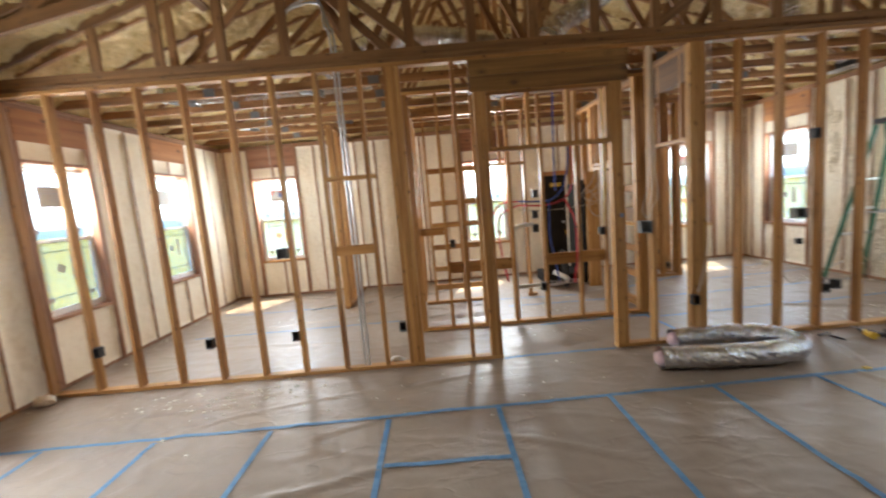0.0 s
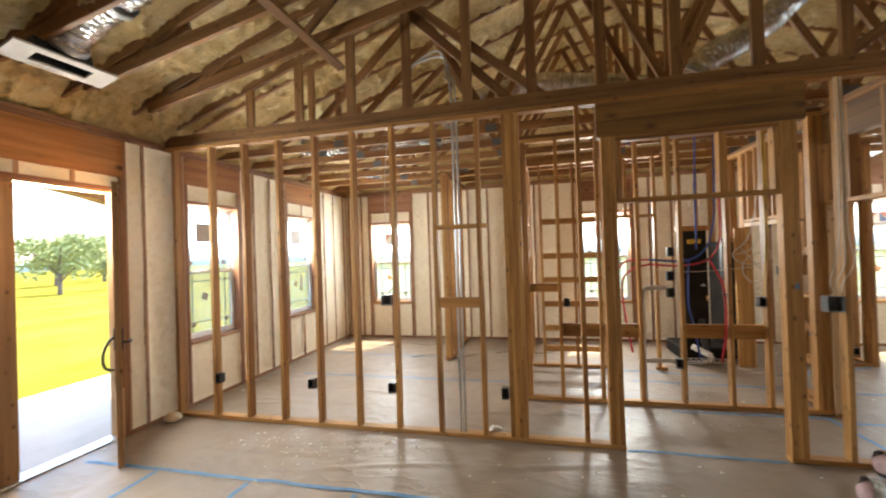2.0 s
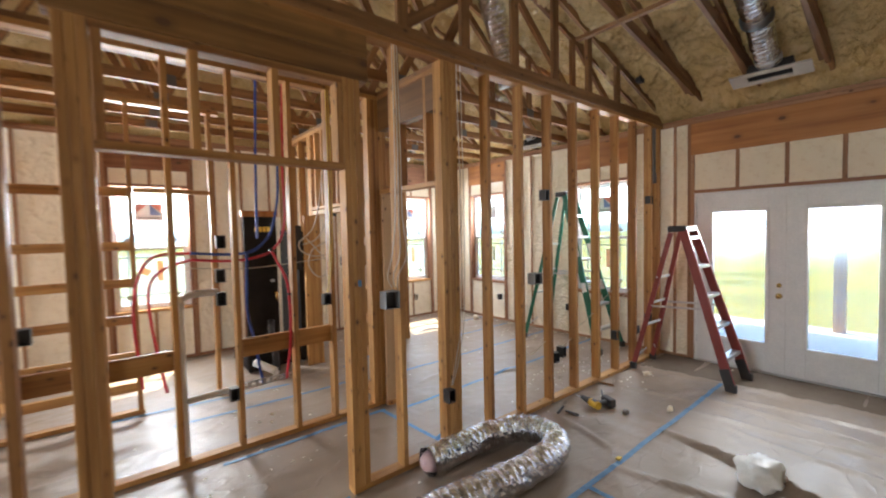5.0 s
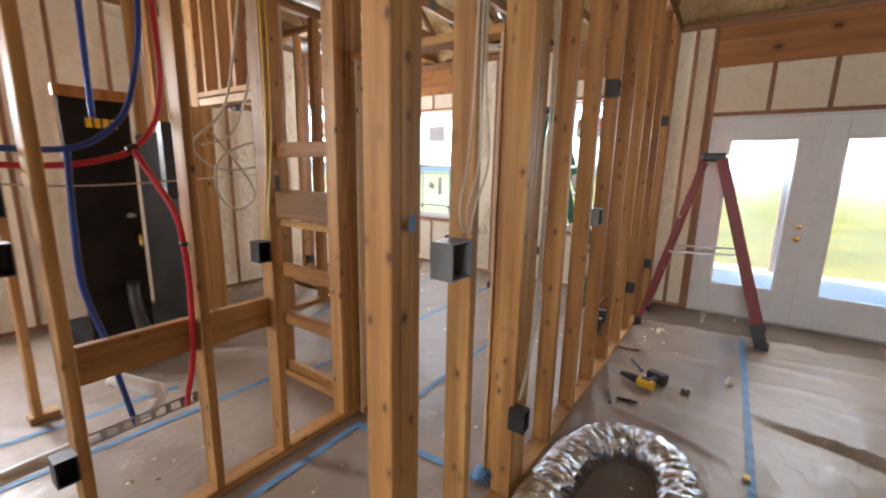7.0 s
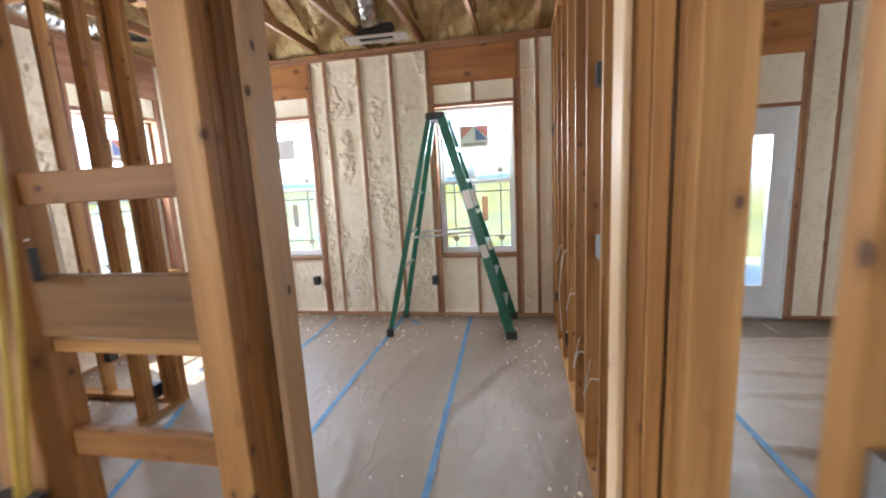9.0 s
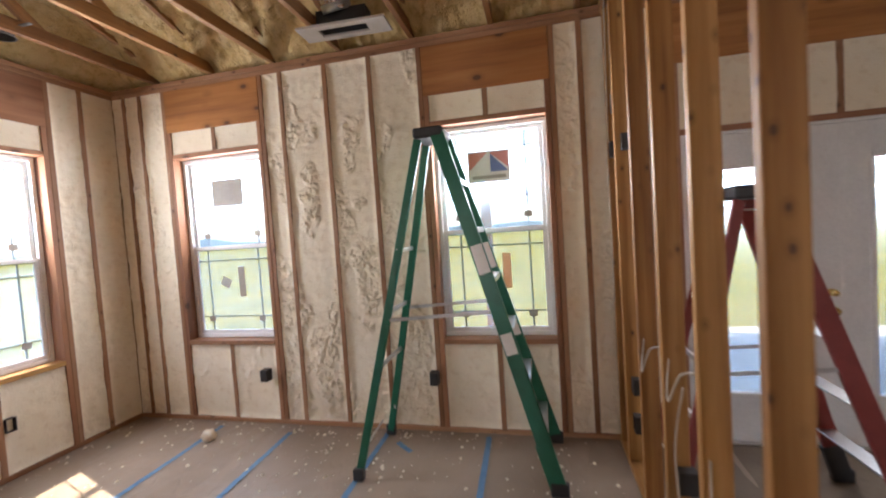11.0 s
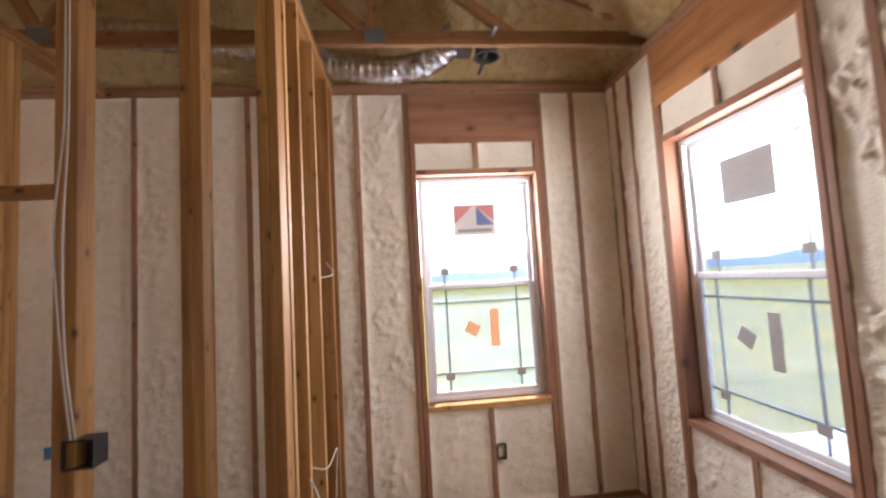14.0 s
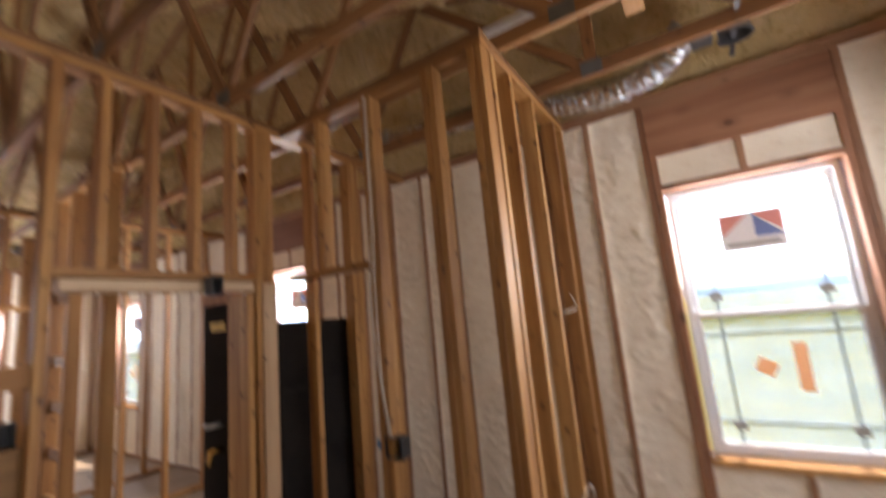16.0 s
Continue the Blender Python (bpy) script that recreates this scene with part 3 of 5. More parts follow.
outer_wall("wall_west", "stud wall filled with cream spray foam", (XW, YS, 0), (0, 1, 0), (1, 0, 0), YN - YS,
           [(1.46 - YS, 3.05 - YS, 0.0, 2.36, 2.5), (3.84 - YS, 4.62 - YS, 0.74, 2.33, 2.55), (5.74 - YS, 6.52 - YS, 0.74, 2.33, 2.55)],
           [a - YS for a in (-3.2, -2.8, -2.4, -2.0, -1.6, -1.2, -0.8, -0.4, 0.0, 0.4, 0.8, 1.2, 3.3, 3.66, 4.95, 5.3, 6.85, 7.2, 7.6)])
outer_wall("wall_south", "stud wall filled with cream spray foam", (XW, YS, 0), (1, 0, 0), (0, 1, 0), XE - XW, [],
           [0.2 + 0.406 * k for k in range(25)], (), 0.06)


# ---- inner stud walls ----
def stud_wall(name, label, a, b, axis, lo, hi, studs, gaps=(), top=True, z1=None):
    """A wall from a to b along axis, its faces at lo and hi; studs: centre or (centre, size along the wall);
    gaps: (a0, a1, head): doorways."""
    z1 = z1 or ZP
    mid, th = (lo + hi) / 2, hi - lo
    P = (lambda s, z: Vector((s, mid, z))) if axis == "x" else (lambda s, z: Vector((mid, s, z)))
    U = (1, 0, 0) if axis == "x" else (0, 1, 0)
    w = thing(name, P(a, 0), label, "wall", kind="structure")
    cuts = sorted({a, b, *[g[0] for g in gaps], *[g[1] for g in gaps]})
    for c0, c1 in zip(cuts, cuts[1:]):
        if not any(g[0] <= c0 + 1e-6 and g[1] >= c1 - 1e-6 for g in gaps):
            board("bottom_plate", P(c0, 0.025), P(c1, 0.025), 0.038, th - 0.002, PINE, w, (0, 0, 1))
    if top:
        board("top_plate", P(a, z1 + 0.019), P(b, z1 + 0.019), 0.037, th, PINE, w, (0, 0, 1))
        board("top_plate", P(a, z1 + 0.057), P(b, z1 + 0.057), 0.037, th, DIMPINE, w, (0, 0, 1))
    for s in studs:
        s, size = s if isinstance(s, tuple) else (s, 0.038)
        for k in range(max(1, round(size / 0.038))):
            c = s - size / 2 + 0.019 + 0.038 * k
            board("stud", P(c, 0.044), P(c, z1), 0.0375, th - 0.002 * (k % 2), PINE, w, U)
    return w, P, U


def doorway(w, P, U, a0, a1, head, mids, th=0.089, z1=None, jacks=True):
    board("head_plate", P(a0, head + 0.019), P(a1, head + 0.019), 0.038, th, PINE, w, (0, 0, 1))
    for c in mids:
        board("cripple", P(c, head + 0.038), P(c, z1 or ZP), 0.0375, th, PINE, w, U)


# great room wall with the cased opening
w, P, U = stud_wall("wall_hall", "open stud wall of raw pine two by fours", XW, XE, "x", YA, YB,
                    [-3.66, -3.2, -2.79, -2.385, -1.975, -1.565, -1.16, -0.755, -0.35, (-0.05, 0.152), 0.51, (0.747, 0.114), (2.018, 0.114),
                     2.35, (2.79, 0.152), 3.2, 3.6, 4.0, 4.41, 4.82, 5.22, 5.63, 6.03, 6.26], [(0.806, 1.961, 2.03)])
doorway(w, P, U, 0.806, 1.959, 2.03, [0.83, 1.19, 1.57, 1.94], z1=2.54)
board("head_plate", P(0.806, 2.559), P(1.959, 2.559), 0.038, 0.089, PINE, w, (0, 0, 1))
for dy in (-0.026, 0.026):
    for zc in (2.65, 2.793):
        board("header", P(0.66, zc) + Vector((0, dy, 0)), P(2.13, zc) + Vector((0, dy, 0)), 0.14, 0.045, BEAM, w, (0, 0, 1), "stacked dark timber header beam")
board("blocking", P(-0.73, 1.215) + Vector((0, -0.02, 0)), P(-0.37, 1.215) + Vector((0, -0.02, 0)), 0.09, 0.038, PINE, w, (0, 0, 1))
board("blocking", P(-0.735, 1.9), P(-0.28, 1.9), 0.038, 0.085, PINE, w, (0, 0, 1))

# bath wall along the hall
w, P, U = stud_wall("wall_bath_south", "open stud wall of raw pine with backing boards", -0.05, 2.91, "x", 4.62, 4.709,
                    [(0.0, 0.076), 0.36, 0.78, 1.17, 1.57, 2.0, 2.33, (2.80, 0.19)], [])
for c0, c1 in ((0.38, 0.76), (0.8, 1.15), (1.6, 1.98), (2.02, 2.31)):
    board("backing_board", P(c0, 0.775) + Vector((0, 0.02, 0)), P(c1, 0.775) + Vector((0, 0.02, 0)), 0.14, 0.038, PINE, w, (0, 0, 1))
board("backing_board", P(0.04, 1.24) + Vector((0, 0.02, 0)), P(0.34, 1.24) + Vector((0, 0.02, 0)), 0.09, 0.038, PINE, w, (0, 0, 1))

# wall between hall, bath and the ladder room
w, P, U = stud_wall("wall_bedroom", "open stud wall of raw pine with ladder blocking", YB, 7.74, "y", 2.82, 2.909,
                    [(3.70, 0.076), (4.76, 0.1), (5.38, 0.038), (6.33, 0.114), 6.7, (7.09, 0.114), 7.5], [(3.74, 4.56, 2.0), (5.42, 6.25, 1.94)])
doorway(w, P, U, 3.742, 4.62, 2.0, [3.9, 4.3])
doorway(w, P, U, 5.40, 6.27, 1.94, [5.55, 5.75, 5.95, 6.15])
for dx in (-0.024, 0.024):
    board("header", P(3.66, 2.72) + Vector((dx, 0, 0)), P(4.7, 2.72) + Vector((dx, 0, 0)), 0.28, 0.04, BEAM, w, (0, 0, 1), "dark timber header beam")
board("jamb", P(3.748, 0.01), P(3.748, 2.0), 0.016, 0.1, PALE, w, U, "pale lit pine door jamb")
board("jamb", P(6.345, 0.03) + Vector((0.053, 0, 0)), P(6.345, 1.925) + Vector((0.053, 0, 0)), 0.09, 0.016, PALE, w, U, "pale lit pine door jamb")
board("jamb", P(5.42, 1.905), P(6.25, 1.905), 0.05, 0.1, PALE, w, (0, 0, 1), "pale lit pine door head")
board("jamb", P(4.585, 0.01), P(4.585, 2.0), 0.02, 0.1, PALE, w, U, "pale lit pine door jamb")
for z, hgt in ((1.56, 0.09), (1.09, 0.04), (0.77, 0.09), (0.43, 0.09), (0.075, 0.06)):
    board("blocking", P(4.81, z), P(5.36, z), hgt, 0.036, PINE, w, (0, 0, 1))

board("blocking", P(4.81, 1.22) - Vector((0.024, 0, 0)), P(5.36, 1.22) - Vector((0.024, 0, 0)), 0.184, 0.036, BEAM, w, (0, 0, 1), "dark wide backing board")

# closet in the ladder room
w, P, U = stud_wall("wall_closet_south", "open stud wall of raw pine round a closet", 2.909, 4.37, "x", 6.455, 6.544,
                    [(3.645, 0.076), (4.06, 0.076), (4.33, 0.076)], [(2.95, 3.606, 1.93)])
doorway(w, P, U, 2.952, 3.604, 1.93, [3.25])
w, P, U = stud_wall("wall_closet_east", "open stud wall of raw pine round a closet", 6.546, 7.735, "y", 4.28, 4.369,
                    [6.58, 6.80, 7.12, 7.52, 7.7])

# bedroom and bath walls behind the hall
w, P, U = stud_wall("wall_bath_west", "open stud wall of raw pine beside a bath", 4.71, 7.735, "y", -0.089, 0.0,
                    [4.75, (6.28, 0.114), 6.7, 7.1, 7.5], [(4.78, 6.22, 2.03)])
doorway(w, P, U, 4.782, 6.22, 2.03, [5.0, 5.4, 5.8])
w, P, U = stud_wall("wall_linen", "open stud wall of raw pine with shelf blocking", 0.0, 1.75, "x", 5.96, 6.049,
                    [0.17, 0.62, (1.0, 0.038), 1.66], [(1.03, 1.62, 2.08)])
doorway(w, P, U, 1.03, 1.64, 2.06, [1.3])
for z in (2.06, 1.57, 1.23, 0.89, 0.55, 0.26):
    board("blocking", P(0.19, z), P(0.60, z), 0.08, 0.036, PINE, w, (0, 0, 1))
    board("blocking", P(0.64, z), P(0.98, z), 0.08, 0.036, PINE, w, (0, 0, 1))
w, P, U = stud_wall("wall_bedroom_closet", "open stud wall of raw pine round a bedroom closet", 6.15, 7.735, "y", -1.33, -1.241,
                    [(6.24, 0.152), 6.6, 7.0, 7.4])


# ---- roof ----
def truss(y, flat, webs=True):
    """One roof truss across the house, in the plane y."""
    tr = thing("roof_truss", (XR, y, ZT), "brown timber roof truss with steel plates", "roof truss", "roof trusses")
    S = (0, 1, 0)
    wood = ATTICPINE if flat is True else DIMPINE
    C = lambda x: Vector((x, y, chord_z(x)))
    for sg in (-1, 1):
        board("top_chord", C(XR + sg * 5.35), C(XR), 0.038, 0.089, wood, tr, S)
    base = (lambda x: ZT + 0.046) if flat else (lambda x: ZEAVE - 0.02 + 0.205 * (5.05 - abs(x - XR)))
    B = lambda x: Vector((x, y, base(x)))
    if flat:
        board("bottom_chord", B(XW - 0.05), B(XE + 0.05), 0.038, 0.089, wood, tr, S)
    else:
        for sg in (-1, 1):
            board("bottom_chord", B(XR + sg * 4.72), B(XR), 0.038, 0.1, wood, tr, S)
            board("heel", B(XR + sg * 4.66) + Vector((0, 0.037, 0.0)), C(XR + sg * 3.7) + Vector((0, 0.037, -0.05)), 0.036, 0.089, wood, tr, S)
    if flat == "gable":
        for k in range(-8, 9):
            x = XR + 0.57 * k
            if abs(k) < 8:
                board("web", B(x) + Vector((0, 0, 0.04)), C(x) - Vector((0, 0, 0.04)), 0.036, 0.089, wood, tr, S)
        for x0, x1 in ((0.24, -0.92), (2.40, 3.72), (-0.05, -1.0)):
            board("web", B(x0) + Vector((0, 0.036, 0.03)), C(x1) + Vector((0, 0.036, -0.04)), 0.036, 0.08, wood, tr, S)
    elif flat:
        for x0, x1 in ((-2.1, -2.1), (-2.1, -0.9), (-0.3, -0.9), (-0.3, 0.55), (XR, 0.55), (XR, XR), (XR, 2.03), (2.9, 2.03), (2.9, 3.5), (4.7, 3.5), (4.7, 4.7), (5.55, 4.7)):
            board("web", B(x0), C(x1), 0.036, 0.07, wood, tr, S)
    else:
        for k in (-4, -3, -2, -1, 0, 1, 2, 3, 4):
            x = XR + 1.05 * k
            board("web", B(x), C(x + (0.45 if k < 0 else -0.45 if k > 0 else 0)), 0.036, 0.07, wood, tr, S)
    for x in (() if flat == "gable" else (-2.1, -0.3, XR, 2.9, 4.7) if flat else (XR,)):
        bm = add_box(bmesh.new(), (x - 0.06, y - 0.022, base(x) - 0.035), (x + 0.06, y - 0.019, base(x) + 0.05))
        part("gusset_plate", bm, DULLSTEEL, tr, "dull steel truss plate")
    return tr


truss(3.61, "gable")
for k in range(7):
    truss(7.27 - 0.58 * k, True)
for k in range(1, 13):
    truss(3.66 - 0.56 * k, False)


def roof_foam():
    """The underside of the roof deck with its sprayed foam: one mesh, both slopes, and the foam that closes the eaves."""
    vs, fs = [], []
    x0, x1, y0, y1, nx, ny = XW - 0.12, XE + 0.12, YS - 0.1, YN + 0.1, 480, 540
    for j in range(ny + 1):
        for i in range(nx + 1):
            x, y = x0 + (x1 - x0) * i / nx, y0 + (y1 - y0) * j / ny
            q = Vector((x, y, 0))
            bay = abs(((7.27 - y) / 0.58) % 1 - 0.5) * 2
            z = chord_z(x) + 0.03 - 0.05 * bay ** 4
            z += 0.045 * noise.noise(q * 2.7) + 0.02 - 0.07 * abs(noise.noise(q * 5.5)) - 0.045 * abs(noise.noise(q * 13)) + 0.02 * noise.noise(q * 19) + 0.008 * noise.noise(q * 41)
            e = min(abs(x - x0), abs(x - x1), abs(y - y1), abs(y - y0))
            if e < 0.3:
                z = z * (e / 0.3) + (1 - e / 0.3) * min(z, ZT - 0.005)
            rim = max(0.0, 1 - abs(e - 0.26) / 0.4)
            if rim:
                d = noise.voronoi(Vector((x * 9, y * 19, 3)) if abs(x - XR) > 4.3 else Vector((x * 19, y * 9, 3)))[0]
                z -= rim * (0.15 * max(0.0, 0.75 - d[0]) + 0.03 * abs(noise.noise(q * 30))) * max(0.15, 0.6 + noise.noise(q * 3))
            vs.append((x, y, z))
    for j in range(ny):
        for i in range(nx):
            a = j * (nx + 1) + i
            fs.append((a, a + nx + 1, a + nx + 2, a + 1))
    me = bpy.data.meshes.new("ceiling")
    me.from_pydata(vs, [], fs)
    me.polygons.foreach_set("use_smooth", [True] * len(me.polygons))
    me.materials.append(ROOFFOAM)
    return tagged(new("ceiling", me), "amber spray foam sprayed under the roof deck", "ceiling", kind="structure")


roof_foam()
roof = thing("roof", (XR, 2, 4.9), "pitched roof deck over the house", "roof", kind="structure")
for sg in (-1, 1):
    bm = bmesh.new()
    xs = (XR, XR + sg * 5.7)
    q = [bm.verts.new((x, y, chord_z(x) + dz)) for dz in (0.16, 0.2) for x in xs for y in (YS - 0.5, YN + 0.5)]
    for f in ((0, 1, 3, 2), (4, 6, 7, 5), (0, 4, 5, 1), (2, 3, 7, 6), (0, 2, 6, 4), (1, 5, 7, 3)):
        bm.faces.new([q[k] for k in f])
    bmesh.ops.recalc_face_normals(bm, faces=bm.faces)
    part("roof_deck", bm, OSB, roof)
for y in (YS - 0.155, YN + 0.155):
    bm = bmesh.new()
    tri = [(XW - 0.15, ZT - 0.02), (XE + 0.15, ZT - 0.02), (XE + 0.15, chord_z(XE) + 0.12), (XR, chord_z(XR) + 0.15), (XW - 0.15, chord_z(XW) + 0.12)]
    f = bm.faces.new([bm.verts.new((x, y, z)) for x, z in tri])
    r = bmesh.ops.extrude_face_region(bm, geom=[f])
    for v in [g for g in r["geom"] if isinstance(g, bmesh.types.BMVert)]:
        v.co.y += 0.02
    bmesh.ops.recalc_face_normals(bm, faces=bm.faces)
    part("gable_end", bm, OSB, roof)


# ---- windows ----
def make_window(w=0.84, h=1.575, seed=0, colour=True):
    """A white single-hung unit, its foot centre at the origin, its inner side towards -y."""
    win = thing("window_1", (0, 0, 0), "white single hung window with stickers still on the glass", "window", kind="structure")
    F = 0.05

    def ring(name, x0, x1, z0, z1, y0, y1, t, mat=WHITE, par=win):
        bm = bmesh.new()
        for lo, hi in (((x0, y0, z0), (x1, y1, z0 + t)), ((x0, y0, z1 - t), (x1, y1, z1)), ((x0, y0, z0 + t), (x0 + t, y1, z1 - t)), ((x1 - t, y0, z0 + t), (x1, y1, z1 - t))):
            add_box(bm, lo, hi, 0.003)
        return part(name, bm, mat, par)

    fr = ring("window_frame", -w / 2 + 0.005, w / 2 - 0.005, 0.005, h - 0.005, 0.0, 0.06, 0.03)
    half = h / 2
    for nm, z0, z1, y0 in (("lower_sash", 0.035, half + 0.02, 0.008), ("upper_sash", half - 0.02, h - 0.035, 0.034)):
        s = ring(nm, -w / 2 + 0.036, w / 2 - 0.036, z0, z1, y0, y0 + 0.022, 0.032)
        gx, gz0, gz1 = w / 2 - 0.066, z0 + 0.03, z1 - 0.03
        bm = add_box(bmesh.new(), (-gx, y0 + 0.009, gz0), (gx, y0 + 0.013, gz1))
        pane = part("pane", bm, GLASS, s, "clear glass pane")
        pane.visible_shadow = False
        for gx0 in (-gx + 0.1, gx - 0.1):
            part("grille_bar", add_box(bmesh.new(), (gx0 - 0.006, y0 + 0.014, gz0), (gx0 + 0.006, y0 + 0.02, gz1)), GRILLE, s)
        zb = (gz1 - 0.11) if nm == "upper_sash" else (gz1 - 0.1)
        for zz in ((zb,) if nm == "upper_sash" else (zb, gz0 + 0.12)):
            part("grille_bar", add_box(bmesh.new(), (-gx, y0 + 0.014, zz - 0.006), (gx, y0 + 0.02, zz + 0.006)), GRILLE, s)
        for gx0 in (-gx + 0.1, gx - 0.1):
            zz = gz0 + 0.1
            part("spacer_clip", add_box(bmesh.new(), (gx0 - 0.03, y0 + 0.004, zz - 0.022), (gx0 + 0.03, y0 + 0.007, zz + 0.022)), STGREY, s, "grey film sticker")
        if nm == "upper_sash":
            stick = part("sticker", add_box(bmesh.new(), (-0.17, y0 + 0.005, gz1 - 0.36), (0.14, y0 + 0.0075, gz1 - 0.13)), STWHITE if colour else STGREY, s, "printed glass label")
            if colour:
                for col, tri in ((STRED, [(-0.16, -0.14), (-0.02, -0.14), (-0.16, -0.27)]), (STRED, [(-0.01, -0.14), (0.13, -0.14), (0.13, -0.26)]), (STBLUE, [(0.0, -0.15), (0.13, -0.285), (0.0, -0.285)])):
                    bm = bmesh.new()
                    bm.faces.new([bm.verts.new((a, y0 + 0.0035, gz1 + b)) for a, b in tri])
                    part("print", bm, col, stick)
                part("print", add_box(bmesh.new(), (-0.14, y0 + 0.003, gz1 - 0.335), (0.11, y0 + 0.004, gz1 - 0.31)), STGREY, stick)
        else:
            part("sticker", add_box(bmesh.new(), (0.05, y0 + 0.004, gz1 - 0.42), (0.11, y0 + 0.007, gz1 - 0.16)), ORANGE if colour else STGREY, s, "narrow paper sticker")
            bm = add_box(bmesh.new(), (-0.045, y0 + 0.004, -0.04), (0.045, y0 + 0.007, 0.04))
            bmesh.ops.rotate(bm, verts=bm.verts, cent=(0, 0, 0), matrix=Matrix.Rotation(0.5, 3, "Y"))
            bmesh.ops.translate(bm, verts=bm.verts, vec=(-0.08, 0, gz1 - 0.29))
            part("sticker", bm, ORANGE if colour else STGREY, s, "small square paper sticker")
    return win


wa = make_window()
wb = make_window(colour=False)
wa.matrix_basis = pose(5.345, YN + 0.085, 0.71)
for i, m in enumerate((pose(1.27, YN + 0.085, 0.71), pose(-2.795, YN + 0.085, 0.71), pose(XE + 0.085, 4.44, 0.71, 0, 0, -90))):
    copy_thing(wa, m).name = "window_%d" % (i + 2)
wb.matrix_basis = pose(XE + 0.085, 6.72, 0.71, 0, 0, -90)
wb.name = "window_5"
for i, m in enumerate((pose(XW - 0.085, 4.23, 0.745, 0, 0, 90), pose(XW - 0.085, 6.13, 0.745, 0, 0, 90))):
    copy_thing(wb, m).name = "window_%d" % (i + 6)


# ---- doors ----
def leaf(name, label, w, h, stile, z0, z1, bars, mat, thick=0.044, panel=True):
    """A glazed door leaf; hinge at the origin, running along +x, its face towards -y."""
    d = thing(name, (0, 0, 0), label, "door", kind="structure")
    bm = bmesh.new()
    t = thick / 2
    for lo, hi in (((0, -t, -0.002), (stile, t, h)), ((w - stile, -t, -0.002), (w, t, h)), ((stile, -t, z1), (w - stile, t, h)), ((stile, -t, -0.002), (w - stile, t, z0))):
        add_box(bm, lo, hi, 0.003)
    part("door_panel", bm, mat, d)
    pane = part("pane", add_box(bmesh.new(), (stile, -0.004, z0), (w - stile, 0.004, z1)), GLASS, d, "clear door glass")
    pane.visible_shadow = False
    bm = bmesh.new()
    for lo, hi in (((stile, -t - 0.008, z0 - 0.02), (w - stile, t + 0.008, z0 + 0.012)), ((stile, -t - 0.008, z1 - 0.012), (w - stile, t + 0.008, z1 + 0.02)),
                   ((stile - 0.02, -t - 0.008, z0), (stile + 0.012, t + 0.008, z1)), ((w - stile - 0.012, -t - 0.008, z0), (w - stile + 0.02, t + 0.008, z1))):
        add_box(bm, lo, hi, 0.004)
    part("glazing_bead", bm, mat, d)
    for zz in bars:
        part("glazing_bar", add_box(bmesh.new(), (stile, -0.014, zz - 0.014), (w - stile, 0.014, zz + 0.014), 0.003), mat, d)
    if panel:
        part("raised_panel", add_box(bmesh.new(), (stile + 0.03, -t - 0.006, 0.17), (w - stile - 0.03, t + 0.006, z0 - 0.1), 0.005), mat, d)
    return d


def frame_of(name, label, w, h, mat):
    d = thing(name, (0, 0, 0), label, "door frame", kind="structure")
    bm = bmesh.new()
    for lo, hi in (((0, -0.07, 0), (0.02, 0.07, h)), ((w - 0.02, -0.07, 0), (w, 0.07, h)), ((0.02, -0.07, h - 0.02), (w - 0.02, 0.07, h))):
        add_box(bm, lo, hi, 0.003)
    part("jamb", bm, mat, d)
    part("threshold", add_box(bmesh.new(), (0.02, -0.07, 0.0), (w - 0.02, 0.09, 0.016), 0.004), ALU, d, "bright metal threshold")
    return d


# white pair to the back porch
d1 = leaf("door_1", "white primed glazed french door, closed", 0.855, 1.99, 0.165, 0.31, 1.78, (), DOORWHITE, panel=False)
d2 = copy_thing(d1, Matrix())
d2.name = "door_2"
for zz, r in ((0.85, 0.028), (0.965, 0.022)):
    bm = bmesh.new()
    bmesh.ops.create_cone(bm, cap_ends=True, segments=14, radius1=r * 1.1, radius2=r * 1.1, depth=0.02, matrix=pose(0.80, -0.03, zz, 90))
    rose = part("door_rose", bm, BRASS, d1, "round brass rose")
    bm = bmesh.new()
    bmesh.ops.create_uvsphere(bm, u_segments=12, v_segments=8, radius=r)
    bmesh.ops.translate(bm, verts=bm.verts, vec=(0.80, -0.055, zz))
    part("door_knob", bm, BRASS, rose, "round brass knob", True)
for dd in (d1, d2):
    for zz in (0.25, 1.0, 1.75):
        part("hinge", add_box(bmesh.new(), (-0.006, -0.03, zz - 0.045), (0.012, -0.02, zz + 0.045)), GALV, dd, "dull steel hinge")
d1.matrix_basis = pose(XE + 0.05, 3.185, 0.02, 0, 0, -90)
d2.matrix_basis = pose(XE + 0.05, 1.475, 0.02, 0, 0, 90)
fr = frame_of("door_frame_1", "white french door frame with metal threshold", 1.74, 2.03, DOORWHITE)
fr.matrix_basis = pose(XE + 0.07, 3.2, 0.0, 0, 0, -90)

# brown stained pair to the front porch; one leaf stands open into the room
fr = frame_of("door_frame_2", "stained timber french door frame with metal threshold", 1.59, 2.36, DOORWOOD)
fr.matrix_basis = pose(XW - 0.07, 1.46, 0.0, 0, 0, 90)
d3 = leaf("door_3", "brown stained glazed french door, closed", 0.775, 2.32, 0.135, 0.62, 2.2, (1.2, 1.77), DOORWOOD)
d4 = copy_thing(d3, Matrix())
d4.name = "door_4"
tagged(d4, "brown stained glazed french door, standing open into the room")
